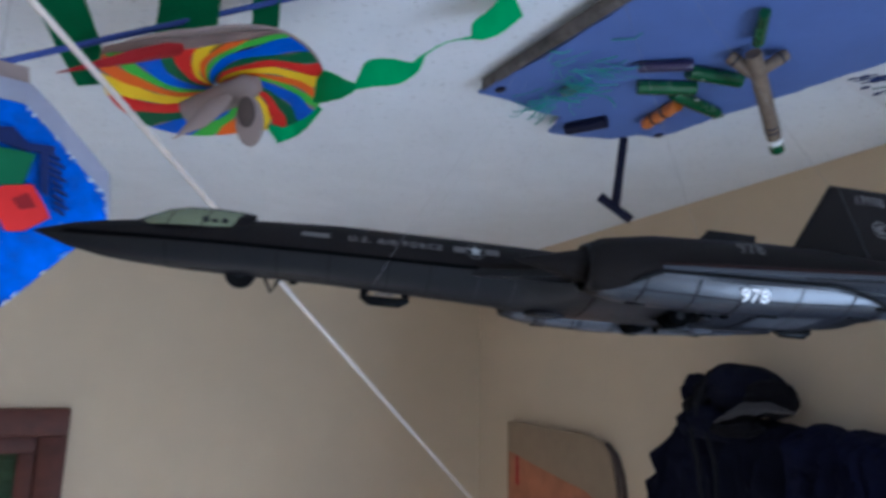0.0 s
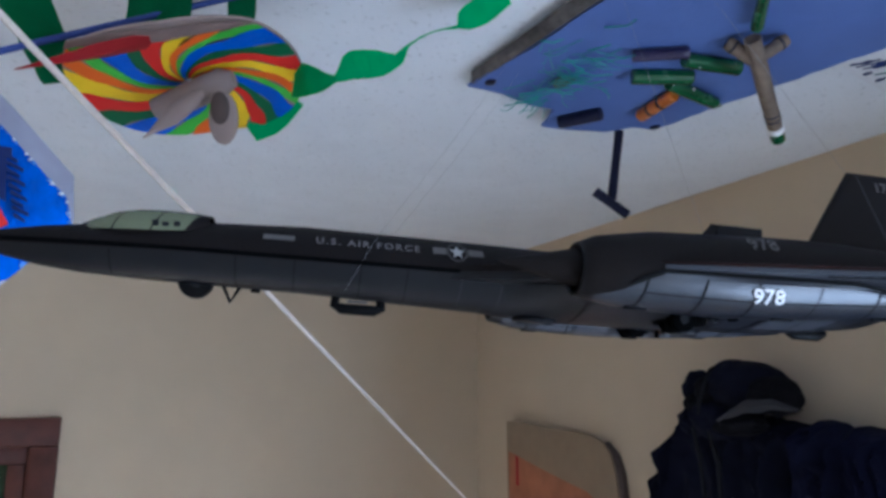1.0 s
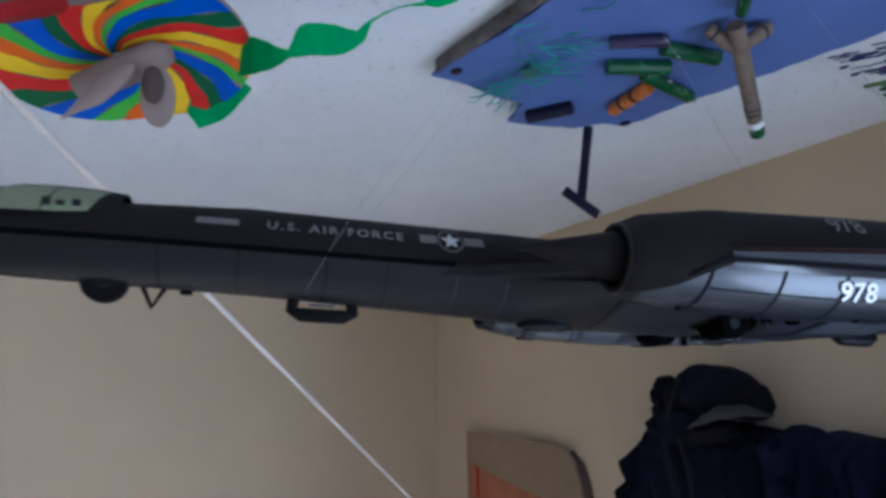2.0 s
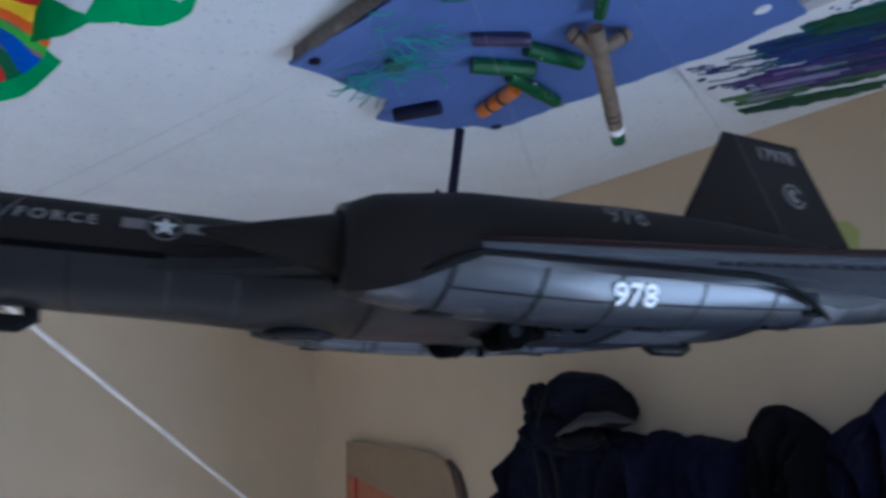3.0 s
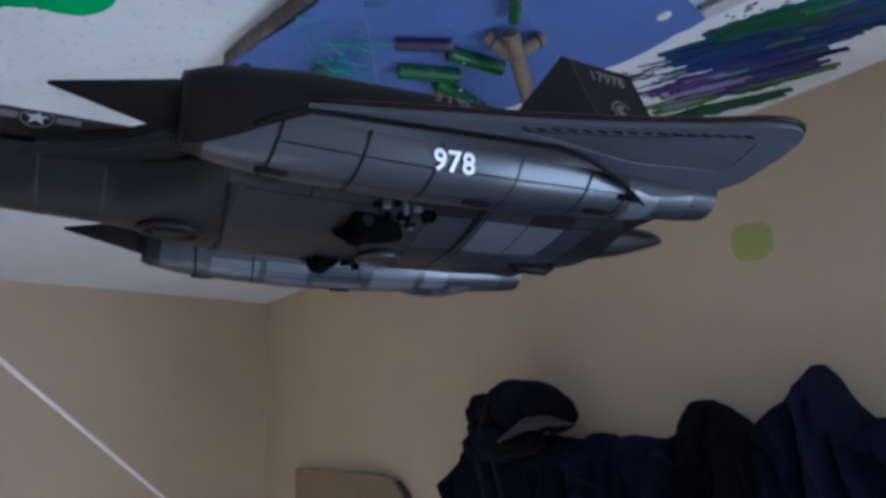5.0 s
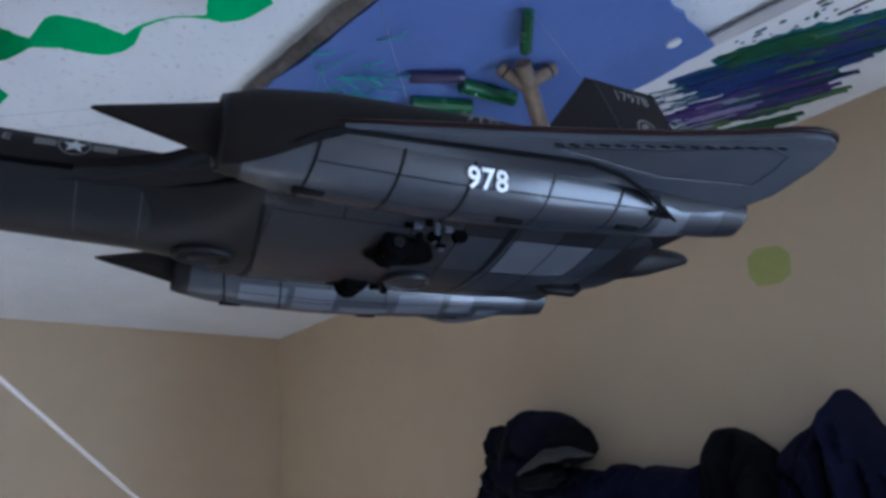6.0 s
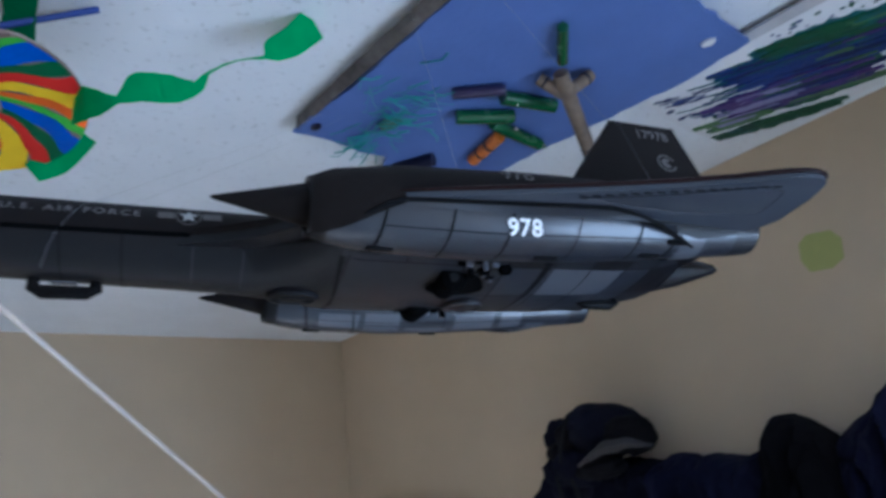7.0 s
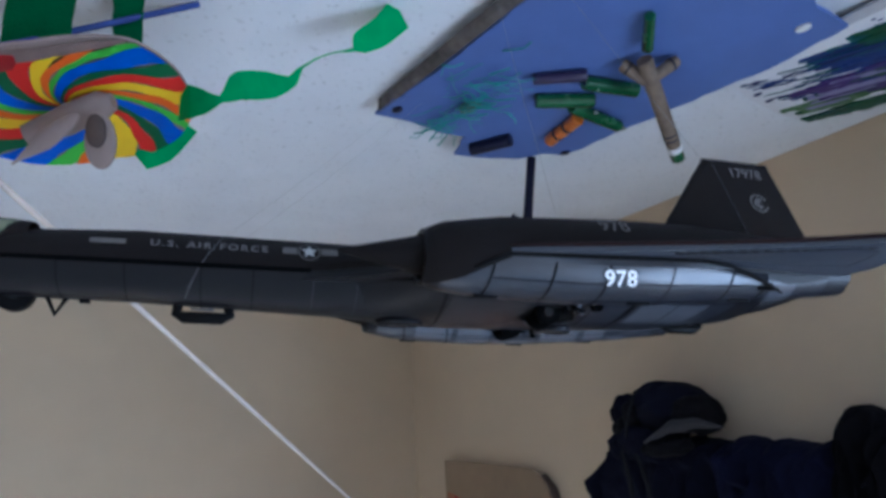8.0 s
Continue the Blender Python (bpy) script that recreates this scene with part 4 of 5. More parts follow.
for count, xs, ys, lengths, colours in BANDS:
    for i in range(count):
        n += 1
        y1 = rnd.uniform(*ys)
        stroke(rnd.uniform(*xs), max(-0.095, y1 - rnd.uniform(*lengths)), y1, rnd.uniform(0.004, 0.014), rnd.choice(colours), 0.0011 + 0.00001 * n, n, 0.002)
for i in range(30):
    n += 1
    y1 = rnd.uniform(0.410, 0.470)
    stroke(rnd.uniform(0.852, 0.965), y1 - rnd.uniform(0.02, 0.06), y1, rnd.uniform(0.0014, 0.0045), rnd.choice((SEA_BLUE, NAVY_PAINT, NAVY_PAINT, SEA_TEAL)), 0.0003 + 0.00001 * i, n, 0.002, 0.5)
for i in range(60):
    x, y, r = rnd.uniform(0.845, 0.905), rnd.uniform(0.05, 0.30), rnd.uniform(0.0008, 0.0028)
    part("paint_spot", slab([(x + r * math.cos(a), y + r * 1.6 * math.sin(a)) for a in (2 * math.pi * k / 8 for k in range(8))], PZ - 0.0008, PZ + 0.0005), rnd.choice((SEA_TEAL, SEA_BLUE, SEA_GREEN)), painting, smooth=False)
for x, y, r in ((0.868, 0.452, 0.006), (0.902, 0.470, 0.006), (0.935, 0.473, 0.006)):
    part("paint_spot", slab([(x + r * 0.7 * math.cos(a), y + r * math.sin(a)) for a in (2 * math.pi * k / 10 for k in range(10))], PZ - 0.001, PZ + 0.0005), NAVY_PAINT, painting, smooth=False)
# pen writing that cannot be read: plain bars
for x, y0, y1 in ((0.846, 0.170, 0.212), (0.851, 0.115, 0.160), (0.886, 0.172, 0.204), (0.889, 0.12, 0.160)):
    part("writing_bar", box(x - 0.002, x + 0.002, y0, y1, PZ - 0.0009, PZ + 0.0005), INK, painting, smooth=False)


# ---- the painted disc with its ribbons ----
disc = thing("striped_paper_disc", "paper plate painted in swirling rainbow stripes hanging from ribbons", "paper craft")
DC, DR = Vector((0.107, 0.630, 2.300)), 0.101
D_RIGHT, D_FAR = Vector((0.864, -0.482, 0.145)), Vector((0.487, 0.873, 0))


def on_disc(r, theta, lift=0.0):
    """A place on the plate, which is slightly twisted: one side hangs lower at its far edge; its near edge is folded up."""
    a, b = r * math.cos(theta), r * math.sin(theta)
    fold = max(0.0, -0.66 * DR - b)
    p = radians(-4 - 7 * abs(a) / DR)
    return DC + D_RIGHT * a + (D_FAR * math.cos(p) + Vector((0, 0, math.sin(p)))) * (b + fold) + Vector((0, 0, lift + fold * 0.45))


rings = [[on_disc(r, 2 * math.pi * i / 64, z) for i in range(64)] for r, z in ((0.004, 0.0008), (DR * 0.5, 0.0008), (DR, 0.0008), (DR, 0.0030), (DR * 0.5, 0.0030), (0.004, 0.0030))]
part("plate", loft(rings, caps=False), TAUPE, disc)
ORDER = [YELLOW, ORANGE, LIME, BLUE, DGREEN, RED]
WIDTHS = (1.15, 0.8, 0.8, 1.3, 0.95, 1.0)
arm = -68.0
for sector in (70, 72, 110, 108):
    for k in range(6):
        a0, arm = arm, arm + sector * WIDTHS[k] / 6
        rings = []
        for i in range(17):
            r = 0.006 + (DR - 0.0064) * i / 16
            turn = 1.25 * (1 - (i / 16)) ** 1.4
            wave = 0.03 * math.sin(i * 0.9 + arm)
            row = []
            for f in (0.0, 0.33, 0.67, 1.0):
                t = radians(a0 + (arm - a0) * f) - turn + wave
                row.append(on_disc(min(r, 0.655 * DR / max(-math.sin(t), 0.01)), t, -0.0003 - 0.0001 * (k % 2)))
            rings.append(row)
        part("stripe", loft(rings, closed=False), ORDER[k], disc, smooth=False)
# the folded near edge, brown inside, and the red flap
rims = []
for i in range(25):
    a = DR * (-0.84 + 1.56 * i / 24)
    t = math.atan2(-0.66 * DR, a)
    low = on_disc(min(DR, 0.66 * DR / -math.sin(t)), t, -0.0006)
    h = 0.0105 * math.sin(math.pi * (0.1 + 0.88 * i / 24)) ** 0.6
    rims.append([low, low + Vector((0, 0, h * 0.6)) - D_FAR * 0.002, low + Vector((0, 0, h)) - D_FAR * 0.001, low + Vector((0, 0, h)) + D_FAR * 0.001])
part("rim", loft(rims, closed=False), RIM_BROWN, disc, "brown-grey turned rim")
bm = loft([[(-0.022, 0.600, 2.270), (-0.022, 0.601, 2.2695), (-0.022, 0.602, 2.270)], [(0.010, 0.584, 2.284), (0.012, 0.590, 2.279), (0.016, 0.604, 2.287)], [(0.032, 0.572, 2.293), (0.036, 0.580, 2.287), (0.038, 0.604, 2.2955)], [(0.054, 0.562, 2.300), (0.056, 0.570, 2.297), (0.052, 0.592, 2.2975)], [(0.066, 0.560, 2.3015), (0.068, 0.566, 2.2985), (0.066, 0.578, 2.2985)]])
part("red_flap", bm, DARK_RED, disc, "dark red pointed flap")
# muzzle with two lobes, in the middle of the disc
part("muzzle", tube([(0.082, 0.640, 2.272), (0.105, 0.622, 2.282), (0.130, 0.600, 2.294), (0.138, 0.594, 2.296)], [0.010, 0.0125, 0.0120, 0.007], 16), TAUPE, disc, "taupe rolled card muzzle")


def lobe(name, centre, along, across, long, wide, mat, point=0.0):
    c, u, v = Vector(centre), Vector(along).normalized(), Vector(across).normalized()
    w = u.cross(v).normalized()
    front, back = [], []
    for i in range(28):
        a = 2 * math.pi * i / 28
        taper = 1 - point * max(0, math.cos(a))
        p = c + u * long * math.cos(a) + v * wide * math.sin(a) * taper
        front.append(p + w * 0.0012)
        back.append(p - w * 0.0012)
    return loft([[c + (q - c) * 0.9 + w * 0.0008 for q in front], front, back, [c + (q - c) * 0.9 - w * 0.0008 for q in back]])


CAMX, CAMU = Vector((0.80, -0.58, 0.0)), Vector((-0.12, -0.18, 0.97))
part("lobe", lobe("lobe", (0.130, 0.585, 2.255), -CAMU, CAMX, 0.022, 0.0128, TAUPE), TAUPE, disc, "taupe oval lobe")
part("lobe_mark", lobe("lobe_mark", (0.1255, 0.581, 2.262), -CAMU, CAMX, 0.0135, 0.0080, TAUPE), TAUPE_DARK, disc, "dark oval mark")
part("pointed_lobe", lobe("pointed_lobe", (0.093, 0.606, 2.258), Vector((-0.58, 0.42, -0.55)), Vector((0.30, -0.25, -0.80)), 0.032, 0.009, TAUPE, 0.95), TAUPE, disc, "taupe pointed lobe")


def ribbon(points, widths, twists, seed, steps=48, crinkle=0.0012, across=None):
    """A strip of crepe paper along points, with its width and its turn about its own line."""
    pts = [Vector(p) for p in points]
    n = len(pts) - 1
    rows = []
    for i in range(steps + 1):
        t = i / steps * n
        k = min(int(t), n - 1)
        f = t - k
        a, b = pts[k], pts[k + 1]
        pm, pn = pts[max(k - 1, 0)], pts[min(k + 2, n)]
        c = 0.5 * ((2 * a) + (b - pm) * f + (2 * pm - 5 * a + 4 * b - pn) * f * f + (3 * a - pm - 3 * b + pn) * f ** 3)
        way = (b - a).normalized()
        w = widths[k] + (widths[k + 1] - widths[k]) * f
        tw = radians(twists[k] + (twists[k + 1] - twists[k]) * f)
        flat = way.cross(Vector((0, 0, 1)))
        flat = flat.normalized() if flat.length > 0.05 else Vector((0.8, -0.6, 0))
        up = flat.cross(way).normalized()
        e = flat * math.sin(tw) + up * math.cos(tw)
        if across:
            e = Vector(across)
        nrm = way.cross(e)
        rows.append([c + e * w * s + nrm * crinkle * noise.noise((i * 0.5, s * 3, seed)) * 2 for s in (-0.5, -0.25, 0, 0.25, 0.5)])
    front = [list(r) for r in rows]
    bm = bmesh.new()
    a = [[bm.verts.new(p) for p in r] for r in front]
    for r0, r1 in zip(a, a[1:]):
        for i in range(4):
            bm.faces.new((r0[i], r0[i + 1], r1[i + 1], r1[i]))
    bmesh.ops.solidify(bm, geom=bm.faces[:], thickness=0.0004)
    return bm


tagged(part("crepe_streamer", ribbon([(0.190, 0.592, 2.306), (0.194, 0.572, 2.298), (0.202, 0.553, 2.292), (0.212, 0.541, 2.292), (0.228, 0.545, 2.309), (0.244, 0.553, 2.318), (0.262, 0.562, 2.327), (0.282, 0.569, 2.338), (0.291, 0.563, 2.352), (0.312, 0.563, 2.370), (0.330, 0.565, 2.3805), (0.345, 0.563, 2.386), (0.352, 0.562, 2.395), (0.374, 0.558, 2.412), (0.396, 0.554, 2.4385)],
       [0.032, 0.030, 0.020, 0.006, 0.025, 0.026, 0.024, 0.012, 0.0035, 0.0015, 0.0015, 0.004, 0.022, 0.030, 0.036], [5, 0, 5, 10, -5, 0, 5, 10, 40, 60, 40, 30, 25, 30, 30], 1, 112, 0.0006), CREPE), "twisted bright green crepe paper streamer on the ceiling", "streamer", "streamers")
tagged(part("crepe_streamer", ribbon([(0.177, 0.690, 2.283), (0.198, 0.690, 2.303), (0.214, 0.680, 2.328)], [0.018, 0.030, 0.030], [10, 10, 15], 2, 16), CREPE), "loose green crepe paper tail below the disc", "streamer", "streamers")
for pts, wd, tw, mat, s in (([(0.078, 0.655, 2.306), (0.080, 0.68, 2.37), (0.082, 0.665, 2.439)], [0.066, 0.066, 0.066], [90, 90, 90], CREPE_DARK, 3), ([(0.158, 0.655, 2.303), (0.156, 0.668, 2.37), (0.152, 0.655, 2.439)], [0.03, 0.028, 0.032], [90, 80, 90], CREPE_DARK, 4), ([(0.004, 0.700, 2.303), (-0.012, 0.70, 2.34), (-0.045, 0.69, 2.40), (-0.06, 0.675, 2.439)], [0.03, 0.045, 0.055, 0.055], [90, 80, 90, 90], CREPE_DARK, 5)):
    tagged(part("crepe_ribbon", ribbon(pts, wd, tw, s, 24, across=(0.82, -0.56, 0.06)), mat), "dark green crepe paper ribbon from ceiling to disc", "ribbon", "ribbons")
tagged(part("blue_rod", tube([(-0.075, 0.690, 2.300), (0.08, 0.682, 2.383), (0.214, 0.640, 2.439)], 0.0032, 10), BLUE_ROD), "thin blue painted stick under the ceiling", "stick")

# ---- the blue painted cardboard picture near the aeroplane's nose ----
pic = thing("blue_picture", "bright blue painted card with red and green shapes", "artwork")
FACE = [(-0.038, 0.567, 2.228), (-0.020, 0.573, 2.213), (0.004, 0.579, 2.189), (0.022, 0.584, 2.171), (0.027, 0.588, 2.150), (0.004, 0.593, 2.125), (-0.037, 0.596, 2.079), (-0.13, 0.590, 2.10), (-0.14, 0.565, 2.235)]
BACK = Vector((0.003, 0.010, 0.020))
bm = bmesh.new()
a = [bm.verts.new(p) for p in FACE]
b = [bm.verts.new(Vector(p) + Vector((0.0, 0.0016, 0.0))) for p in FACE]
bm.faces.new(a)
bm.faces.new(b[::-1])
for i in range(len(a)):
    bm.faces.new((a[i], a[(i + 1) % len(a)], b[(i + 1) % len(a)], b[i]))
part("painted_face", bm, PICTURE_BLUE, pic, "bright blue painted face", smooth=False)
bm = bmesh.new()
a = [bm.verts.new(Vector(p) + Vector((0, 0.002, 0))) for p in FACE]
b = [bm.verts.new(Vector(p) + BACK * (0.35 if i in (4, 5) else 0.1 if i == 6 else 1)) for i, p in enumerate(FACE)]
bm.faces.new(a)
bm.faces.new(b[::-1])
for i in range(len(a)):
    bm.faces.new((a[i], a[(i + 1) % len(a)], b[(i + 1) % len(a)], b[i]))
# the side's bluish shading is put into its grey-violet colour
part("card_body", bm, CARD_SIDE, pic, "card side with its shading in the grey", smooth=False)


def on_face(px, py):
    """A place on the picture's face from its own flat coordinates in millimetres, to the right and up of its corner."""
    o = Vector((0.027, 0.5865, 2.150))
    right = (Vector((0.022, 0.584, 2.171)) - Vector((-0.14, 0.565, 2.200))).normalized()
    up = (Vector((-0.038, 0.567, 2.228)) - Vector((-0.037, 0.596, 2.079))).normalized()
    return o + right * px * 0.001 + up * py * 0.001 + Vector((0.0006, -0.0035, -0.0008))


def patch(name, pts, mat, lift=0.0):
    bm = bmesh.new()
    a = [bm.verts.new(on_face(x + 9, y - 18) + Vector((0, -lift, 0))) for x, y in pts]
    b = [bm.verts.new(on_face(x + 9, y - 18) + Vector((0, 0.0025, 0))) for x, y in pts]
    bm.faces.new(a)
    bm.faces.new(b[::-1])
    for i in range(len(a)):
        bm.faces.new((a[i], a[(i + 1) % len(a)], b[(i + 1) % len(a)], b[i]))
    return part(name, bm, mat, pic, smooth=False)


patch("green_patch", [(-100, 18), (-84, 22), (-70, 27), (-64, 52), (-80, 50), (-100, 46)], DGREEN)
patch("red_patch", [(-92, 14), (-78, -10), (-66, -6), (-50, 9), (-57, 20), (-64, 29), (-82, 22)], RED, 0.0012)
patch("dark_patch", [(-76, 14), (-70, 8), (-60, 13), (-66, 22)], DARK_RED, 0.002)
for i in range(9):
    patch("dark_bar", [(-57 + i * 1.2, 58 - i * 5), (-48 + i * 1.0 + 3 * (i % 2), 55 - i * 5), (-48 + i * 1.0 + 3 * (i % 2), 53 - i * 5), (-57 + i * 1.2, 55 - i * 5)], NAVY_PAINT, 0.0008)
patch("dark_bar", [(-100, 60), (-80, 66), (-70, 58), (-52, 62), (-52, 56), (-72, 52), (-100, 53)], NAVY_PAINT, 0.0006)
patch("dark_bar", [(-62, 58), (-55, 58), (-53, 24), (-58, 26)], NAVY_PAINT, 0.0004)
# streaks where the paint ran thin, and bare card along the cut edges
rnd = random.Random(77)
for i in range(36):
    x, y = rnd.uniform(-98, -6), rnd.uniform(-55, 62)
    spot = on_face(x + 9, y - 18)
    if not all((q[0] - p[0]) * (spot.z - p[2]) - (q[2] - p[2]) * (spot.x + 0.004 - p[0]) < -0.0006 for p, q in zip(FACE, FACE[1:] + FACE[:1])) or -96 < x < -44 and -12 < y < 60:
        continue
    w, h = rnd.uniform(1.5, 7), rnd.uniform(0.5, 1.2)
    patch("thin_paint", [(x, y), (x + w, y - w * 0.5), (x + w, y - w * 0.5 - h), (x + 0.3, y - h)], rnd.choice((THIN_BLUE, BLUE)), 0.0003 + 0.00003 * i)
for (x0, y0, z0), (x1, y1, z1) in zip(FACE[:6], FACE[1:7]):
    p, q = Vector((x0, y0, z0)), Vector((x1, y1, z1))
    mid_face = Vector((-0.06, 0.578, 2.16))
    for i in range(7):
        k, w = rnd.uniform(0.02, 0.9), rnd.uniform(0.03, 0.10)
        d = rnd.uniform(0.012, 0.03)
        strip = [p.lerp(q, k), p.lerp(q, k + w), p.lerp(q, k + w).lerp(mid_face, d), p.lerp(q, k + w * 0.4).lerp(mid_face, d * 1.5)]
        lift = Vector((0.0004, -0.0022 - 0.00005 * i, 0))
        part("bare_edge", loft([[a + lift for a in strip], [a + lift * 0.2 for a in strip]]), THIN_BLUE if i % 3 else PAPER, pic, smooth=False)
bm = loft([[(-0.10, 0.60, 2.240), (-0.10, 0.60, 2.272), (-0.10, 0.625, 2.272), (-0.10, 0.625, 2.240)], [(-0.036, 0.585, 2.236), (-0.040, 0.585, 2.264), (-0.040, 0.61, 2.264), (-0.036, 0.61, 2.236)]])
part("flap", bm, TAUPE, pic, "taupe folded flap", smooth=False)
bm = loft([[(-0.10, 0.598, 2.226), (-0.10, 0.598, 2.240), (-0.10, 0.623, 2.240), (-0.10, 0.623, 2.226)], [(-0.036, 0.584, 2.224), (-0.037, 0.584, 2.2365), (-0.037, 0.608, 2.2365), (-0.036, 0.608, 2.224)]])
part("red_edge", bm, DARK_RED, pic, smooth=False)
part("thread", tube([(-0.06, 0.60, 2.26), (-0.06, 0.61, CEIL)], 0.0003, 6), THREAD, pic)

# ---- on the east wall: cardboard, note and clothes ----
NE = Vector((-0.9934, 0.115, 0))


def on_east(y, z, out=0.0):
    return Vector((east_x(y), y, z)) + NE * out


def east_plate(name, yz, out0, out1, mat, parent=None, label="", bulge=None):
    bm = bmesh.new()
    bulge = bulge or (lambda y, z: 0.0)
    a = [bm.verts.new(on_east(y, z, out1 + bulge(y, z))) for y, z in yz]
    b = [bm.verts.new(on_east(y, z, out0 + bulge(y, z))) for y, z in yz]
    bm.faces.new(a)
    bm.faces.new(b[::-1])
    for i in range(len(a)):
        bm.faces.new((a[i], a[(i + 1) % len(a)], b[(i + 1) % len(a)], b[i]))
    return part(name, bm, mat, parent, label, smooth=False)


card = thing("cardboard_sheet", "brown cardboard with rounded corner and orange print on wall", "cardboard")
shape = [(1.893, 1.888), (1.80, 1.890), (1.70, 1.8885), (1.60, 1.885), (1.50, 1.887), (1.42, 1.884), (1.375, 1.872), (1.345, 1.845), (1.328, 1.80), (1.312, 1.70), (1.30, 1.30), (1.885, 1.30), (1.888, 1.60)]
east_plate("sheet", shape, 0.020, 0.024, CARDBOARD, card)
east_plate("print", [(1.88, 1.795), (1.83, 1.790), (1.76, 1.778), (1.66, 1.765), (1.56, 1.752), (1.45, 1.74), (1.38, 1.71), (1.36, 1.31), (1.87, 1.31)], 0.0245, 0.0252, ORANGE_CARD, card, "orange printed area")
east_plate("dark_mark", [(1.832, 1.788), (1.815, 1.786), (1.812, 1.70), (1.83, 1.70)], 0.0255, 0.026, DARK_RED, card)
# the cardboard's shadow on the wall, built as a dark strip
east_plate("side_shadow", [(1.375, 1.872), (1.345, 1.845), (1.328, 1.80), (1.312, 1.70), (1.30, 1.30), (1.285, 1.30), (1.298, 1.71), (1.314, 1.80), (1.335, 1.845)], 0.002, 0.019, TAUPE_DARK, card, "dark strip in place of the cardboard's shadow")
east_plate("backing", [(1.86, 1.86), (1.40, 1.86), (1.40, 1.32), (1.86, 1.32)], 0.0, 0.019, CARDBOARD, card)
tagged(east_plate("paper_note", [(0.455 + 0.0, 2.262), (0.44, 2.272), (0.405, 2.268), (0.392, 2.252), (0.396, 2.222), (0.415, 2.212), (0.448, 2.215), (0.458, 2.235)], 0.0005, 0.0015, NOTE), "small yellow-green paper note on the wall", "paper note")


def ridge(p):
    return 1 - 2 * abs(noise.noise(p))


def cloth_with_crest(crest_line, depth, seed, floor_z, folds):
    """Cloth hanging below a line of (y, z) crest points: creased folds fan out downwards from its crest."""
    bm = bmesh.new()
    n, m = 150, 84
    line = sorted(crest_line)
    y0, y1 = line[0][0], line[-1][0]
    span = y1 - y0
    rnd = random.Random(seed)
    creases = []
    for i in range(int(4 + folds * 4)):
        top = rnd.uniform(0.02, 0.98)
        creases.append((top, top + rnd.uniform(-0.32, 0.32), rnd.uniform(0.022, 0.075), rnd.uniform(0.4, 1.0) * rnd.choice((1, 1, 1, -0.7)), rnd.uniform(0.0, 0.12), rnd.uniform(0.25, 1.0), rnd.uniform(-0.1, 0.1)))
    rows = []
    for j in range(n + 1):
        y = y0 + span * j / n
        z_top = smooth_steps(line, y)[0] + 0.002 * noise.noise((y * 60, seed, 1))
        s = j / n
        edge = min(1.0, 5 * min(s, 1 - s) + 0.15)
        col = []
        for i in range(m + 1):
            k = i / m
            z = z_top + (floor_z - z_top) * k ** 1.7
            g = min(1.0, k * 8)
            f = 0.30 * noise.noise((s * folds * 1.5 + seed, k * 2.5, seed)) + 0.16 * ridge((s * folds * 3 + k * 4, k * 7 + seed, seed + 3)) + 0.10 * noise.noise((s * 26, k * 34, seed))
            for top, foot, wide, high, k0, k1, bow in creases:
                if k0 <= k <= k1:
                    q = (k - k0) / (k1 - k0)
                    mid = top + (foot - top) * q + bow * math.sin(math.pi * q)
                    d = abs(s - mid) / (wide * (0.5 + 0.8 * q))
                    if d < 1:
                        f += high * 0.85 * (1 - d) ** 1.3 * math.sin(math.pi * min(0.12 + 0.88 * q, 1)) ** 0.6
            out = 0.050 + g ** 0.8 * depth * (0.45 + 0.75 * f) * edge
            drift = 0.014 * noise.noise((k * 5, s * 4, seed + 7)) * g
            col.append(bm.verts.new(on_east(y + drift, z, max(0.012, out) * (0.35 + 0.65 * edge))))
        back = bm.verts.new(on_east(y, z_top - 0.012, 0.0015))
        mid = bm.verts.new(on_east(y, z_top + 0.0005, 0.030))
        rows.append([back, mid] + col)
    for r0, r1 in zip(rows, rows[1:]):
        for i in range(m + 2):
            bm.faces.new((r0[i], r0[i + 1], r1[i + 1], r1[i]))
    return bm


def hook(y, z):
    h = tagged(part("coat_hook", tube([on_east(y, z + 0.01, 0.0), on_east(y, z - 0.01, 0.03), on_east(y, z + 0.004, 0.05), on_east(y, z + 0.022, 0.055)], [0.004, 0.0045, 0.004, 0.005], 10), METAL), "small steel coat hook screwed to the wall", "hook", "coat hooks")
    return h


jacket = thing("hooded_jacket", "dark navy hooded fleece jacket hanging on wall", "jacket")
part("body", cloth_with_crest([(1.18, 1.30), (1.15, 1.65), (1.122, 1.785), (1.102, 1.848), (1.076, 1.897), (1.045, 1.945), (1.022, 1.970), (1.000, 1.967), (0.965, 1.965), (0.90, 1.970), (0.83, 1.968), (0.762, 1.960), (0.74, 1.93), (0.72, 1.75)], 0.075, 3, 1.05, 2.6), NAVY_CLOTH, jacket)
part("sleeve", cloth_with_crest([(0.80, 1.70), (0.78, 1.93), (0.762, 1.958), (0.742, 1.959), (0.723, 1.971), (0.694, 1.967), (0.672, 1.954), (0.654, 1.966), (0.612, 1.960), (0.588, 1.957), (0.562, 1.968), (0.545, 1.966), (0.534, 1.90), (0.528, 1.70)], 0.10, 12, 1.05, 1.6), BLUE_CLOTH, jacket)


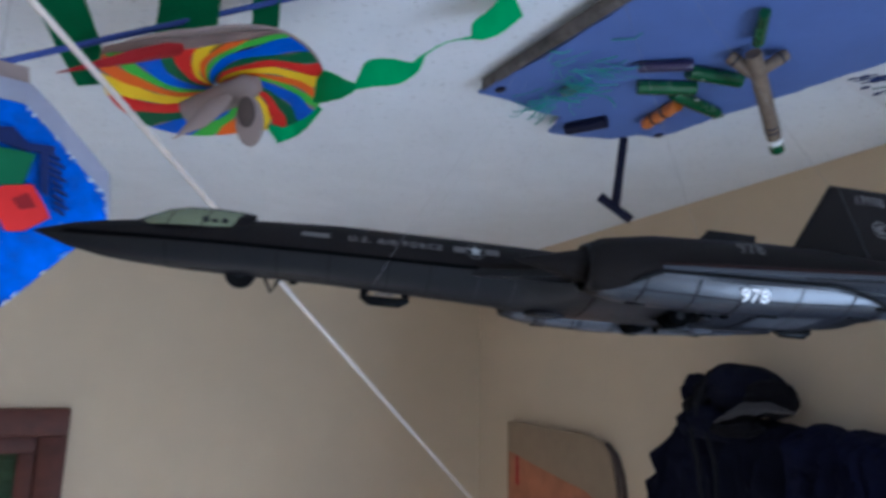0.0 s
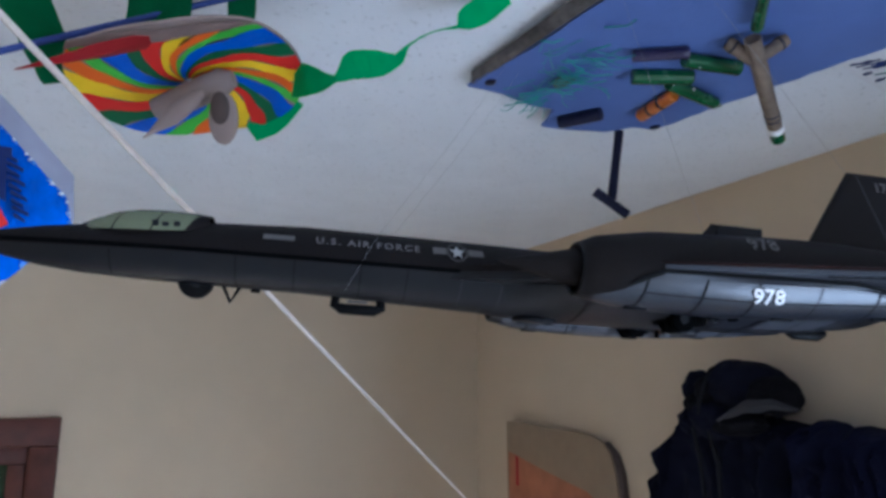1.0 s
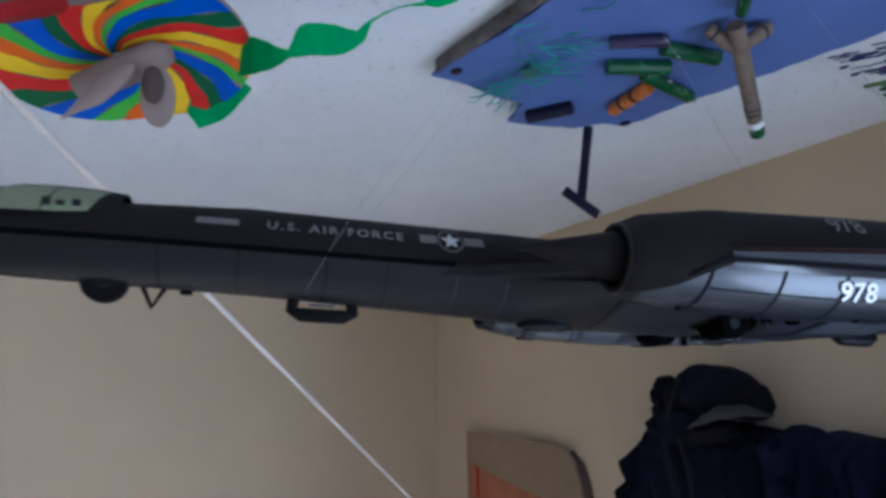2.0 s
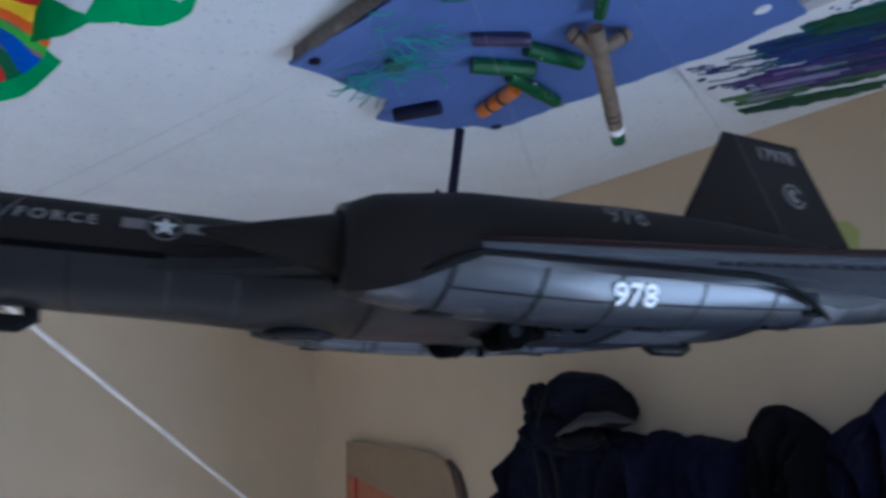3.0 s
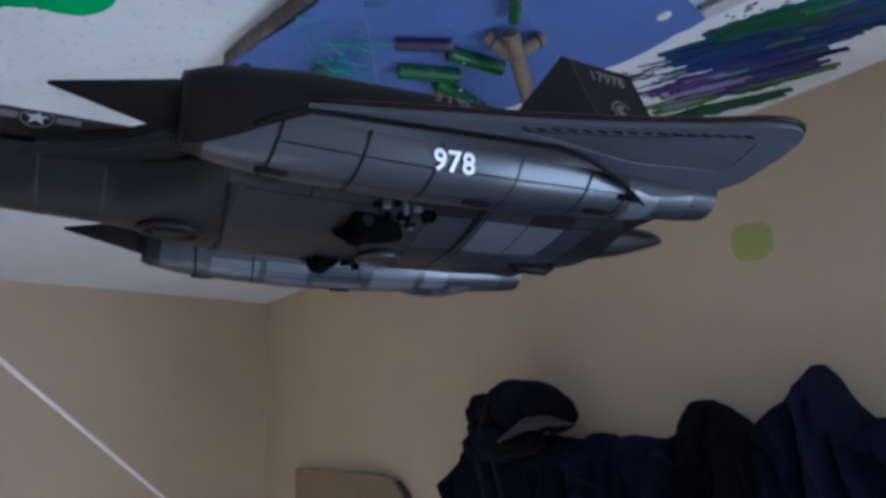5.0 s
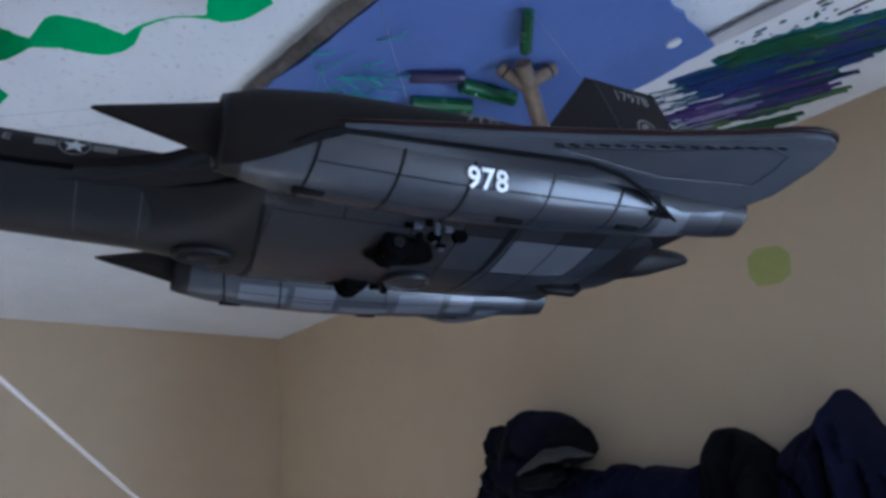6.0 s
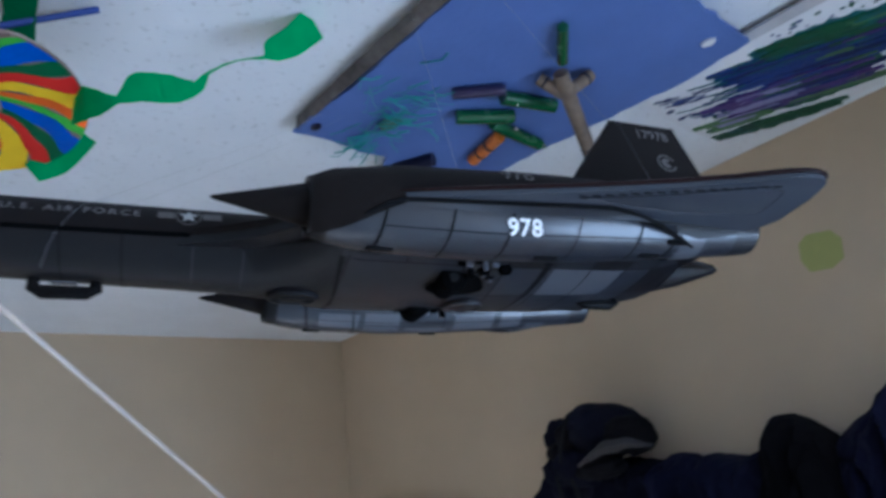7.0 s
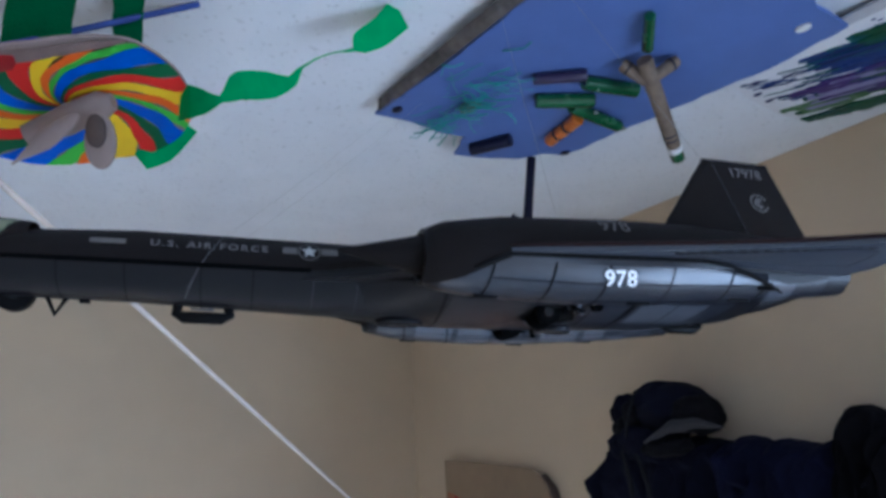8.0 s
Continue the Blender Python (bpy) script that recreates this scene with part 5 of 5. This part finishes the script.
def blob(centre_y, centre_z, out, ry, rz, rx, seed, rough=0.22, tilt=0.0):
    bm = bmesh.new()
    bmesh.ops.create_icosphere(bm, subdivisions=4, radius=1.0)
    ct, st = math.cos(radians(tilt)), math.sin(radians(tilt))
    for v in bm.verts:
        c = v.co.copy()
        k = 1 + rough * noise.noise(c * 1.7 + Vector((seed, 0, 0))) + rough * 0.45 * noise.noise(c * 4.5 + Vector((0, seed, 0)))
        y, z, o = c.y * ry * k, c.z * rz * k, c.x * rx * k
        v.co = on_east(centre_y + y * ct - z * st, centre_z + y * st + z * ct, max(0.001, out + o))
    return bm


hood = part("hood", blob(0.836, 2.020, 0.088, 0.074, 0.050, 0.066, 2, 0.13, 3), NAVY_CLOTH, jacket, "bunched navy hood")
part("hood_fold", blob(0.854, 2.038, 0.094, 0.044, 0.034, 0.056, 5, 0.15, 4), NAVY_CLOTH, hood)
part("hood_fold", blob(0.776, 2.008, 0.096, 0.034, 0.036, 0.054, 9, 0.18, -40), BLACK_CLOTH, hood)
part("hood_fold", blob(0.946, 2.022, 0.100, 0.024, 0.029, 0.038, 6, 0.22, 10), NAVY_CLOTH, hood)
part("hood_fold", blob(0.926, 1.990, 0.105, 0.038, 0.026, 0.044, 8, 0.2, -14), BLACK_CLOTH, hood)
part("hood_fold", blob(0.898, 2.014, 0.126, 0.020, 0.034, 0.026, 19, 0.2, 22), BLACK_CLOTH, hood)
part("hood_seam", tube([on_east(0.874, 2.066, 0.112), on_east(0.866, 2.052, 0.150), on_east(0.868, 2.024, 0.163), on_east(0.878, 1.992, 0.168), on_east(0.884, 1.972, 0.166)], [0.002, 0.0035, 0.003, 0.0035, 0.002], 8), DULL_LINE, hood, "grey seam over the hood")
# the hood's opening: a pale turned-back lining above a black lump for the hollow's shade
part("hood_hollow_shade", blob(0.822, 1.957, 0.128, 0.052, 0.020, 0.034, 23, 0.2, -8), BLACK_CLOTH, hood)
lining = []
for i in range(17):
    k = i / 16
    y, z = 0.830 - 0.122 * k, 1.966 + 0.028 * math.sin(math.pi * 0.72 * k) + 0.003 * noise.noise((k * 6, 2, 5))
    w = 0.020 * math.sin(math.pi * min(max(k, 0.06), 0.97)) ** 0.7
    o = 0.172 - 0.05 * k ** 2
    lining.append([on_east(y, z - w * 0.5, o), on_east(y, z, o + 0.006), on_east(y, z + w * 0.6, o - 0.004), on_east(y, z + w * 0.2, o - 0.012)])
part("collar_lining", loft(lining), LINING, jacket, "grey collar lining")
part("collar", blob(0.890, 1.962, 0.120, 0.056, 0.036, 0.034, 17, 0.2, 16), NAVY_CLOTH, jacket)
part("collar", blob(0.962, 1.955, 0.100, 0.026, 0.028, 0.036, 27, 0.25, 40), NAVY_CLOTH, jacket)
# a fold's lit edge down the front, drawn as a paler grey tube
part("zip", tube([on_east(0.900, 1.950, 0.166), on_east(0.893, 1.90, 0.160), on_east(0.897, 1.85, 0.152), on_east(0.886, 1.76, 0.15), on_east(0.88, 1.62, 0.14)], [0.003, 0.0045, 0.0035, 0.0035, 0.003], 8), DULL_LINE, jacket, "grey line for the lit edge of a fold")
part("front_edge", tube([on_east(0.868, 1.945, 0.160), on_east(0.852, 1.89, 0.156), on_east(0.858, 1.84, 0.150), on_east(0.846, 1.74, 0.148)], [0.003, 0.005, 0.004, 0.004], 8), DULL_LINE, jacket)
hook(0.83, 1.985)

shirt = thing("dark_shirt", "dark blue garment bunched on a wall hook", "garment")
part("body", cloth_with_crest([(0.558, 1.70), (0.549, 1.930), (0.541, 1.978), (0.533, 2.004), (0.526, 2.013), (0.511, 2.014), (0.486, 2.003), (0.470, 1.992), (0.455, 1.970), (0.446, 1.92), (0.440, 1.70)], 0.070, 21, 1.05, 2.2), BLACK_CLOTH, shirt)
part("fold", cloth_with_crest([(0.548, 1.70), (0.538, 1.975), (0.530, 2.010), (0.520, 2.004), (0.512, 1.97), (0.50, 1.70)], 0.05, 25, 1.06, 0.8), NAVY_CLOTH, shirt)
hook(0.515, 1.97)

coat = thing("dark_coat", "black coat hanging in folds from a hook", "coat")
part("body", cloth_with_crest([(0.49, 1.70), (0.475, 1.940), (0.455, 1.968), (0.444, 1.978), (0.431, 1.986), (0.410, 1.998), (0.391, 2.008), (0.367, 2.030), (0.354, 2.043), (0.345, 2.051), (0.337, 2.043), (0.327, 2.019), (0.316, 2.002), (0.295, 1.980), (0.25, 1.975), (0.19, 1.95), (0.12, 1.90), (0.06, 1.70)], 0.100, 31, 1.05, 2.8), BLUE_CLOTH, coat)
part("fold", cloth_with_crest([(0.40, 1.70), (0.385, 1.99), (0.356, 2.040), (0.345, 2.048), (0.338, 2.038), (0.325, 1.99), (0.315, 1.70)], 0.05, 35, 1.06, 0.9), BLACK_CLOTH, coat)
hook(0.345, 2.0)
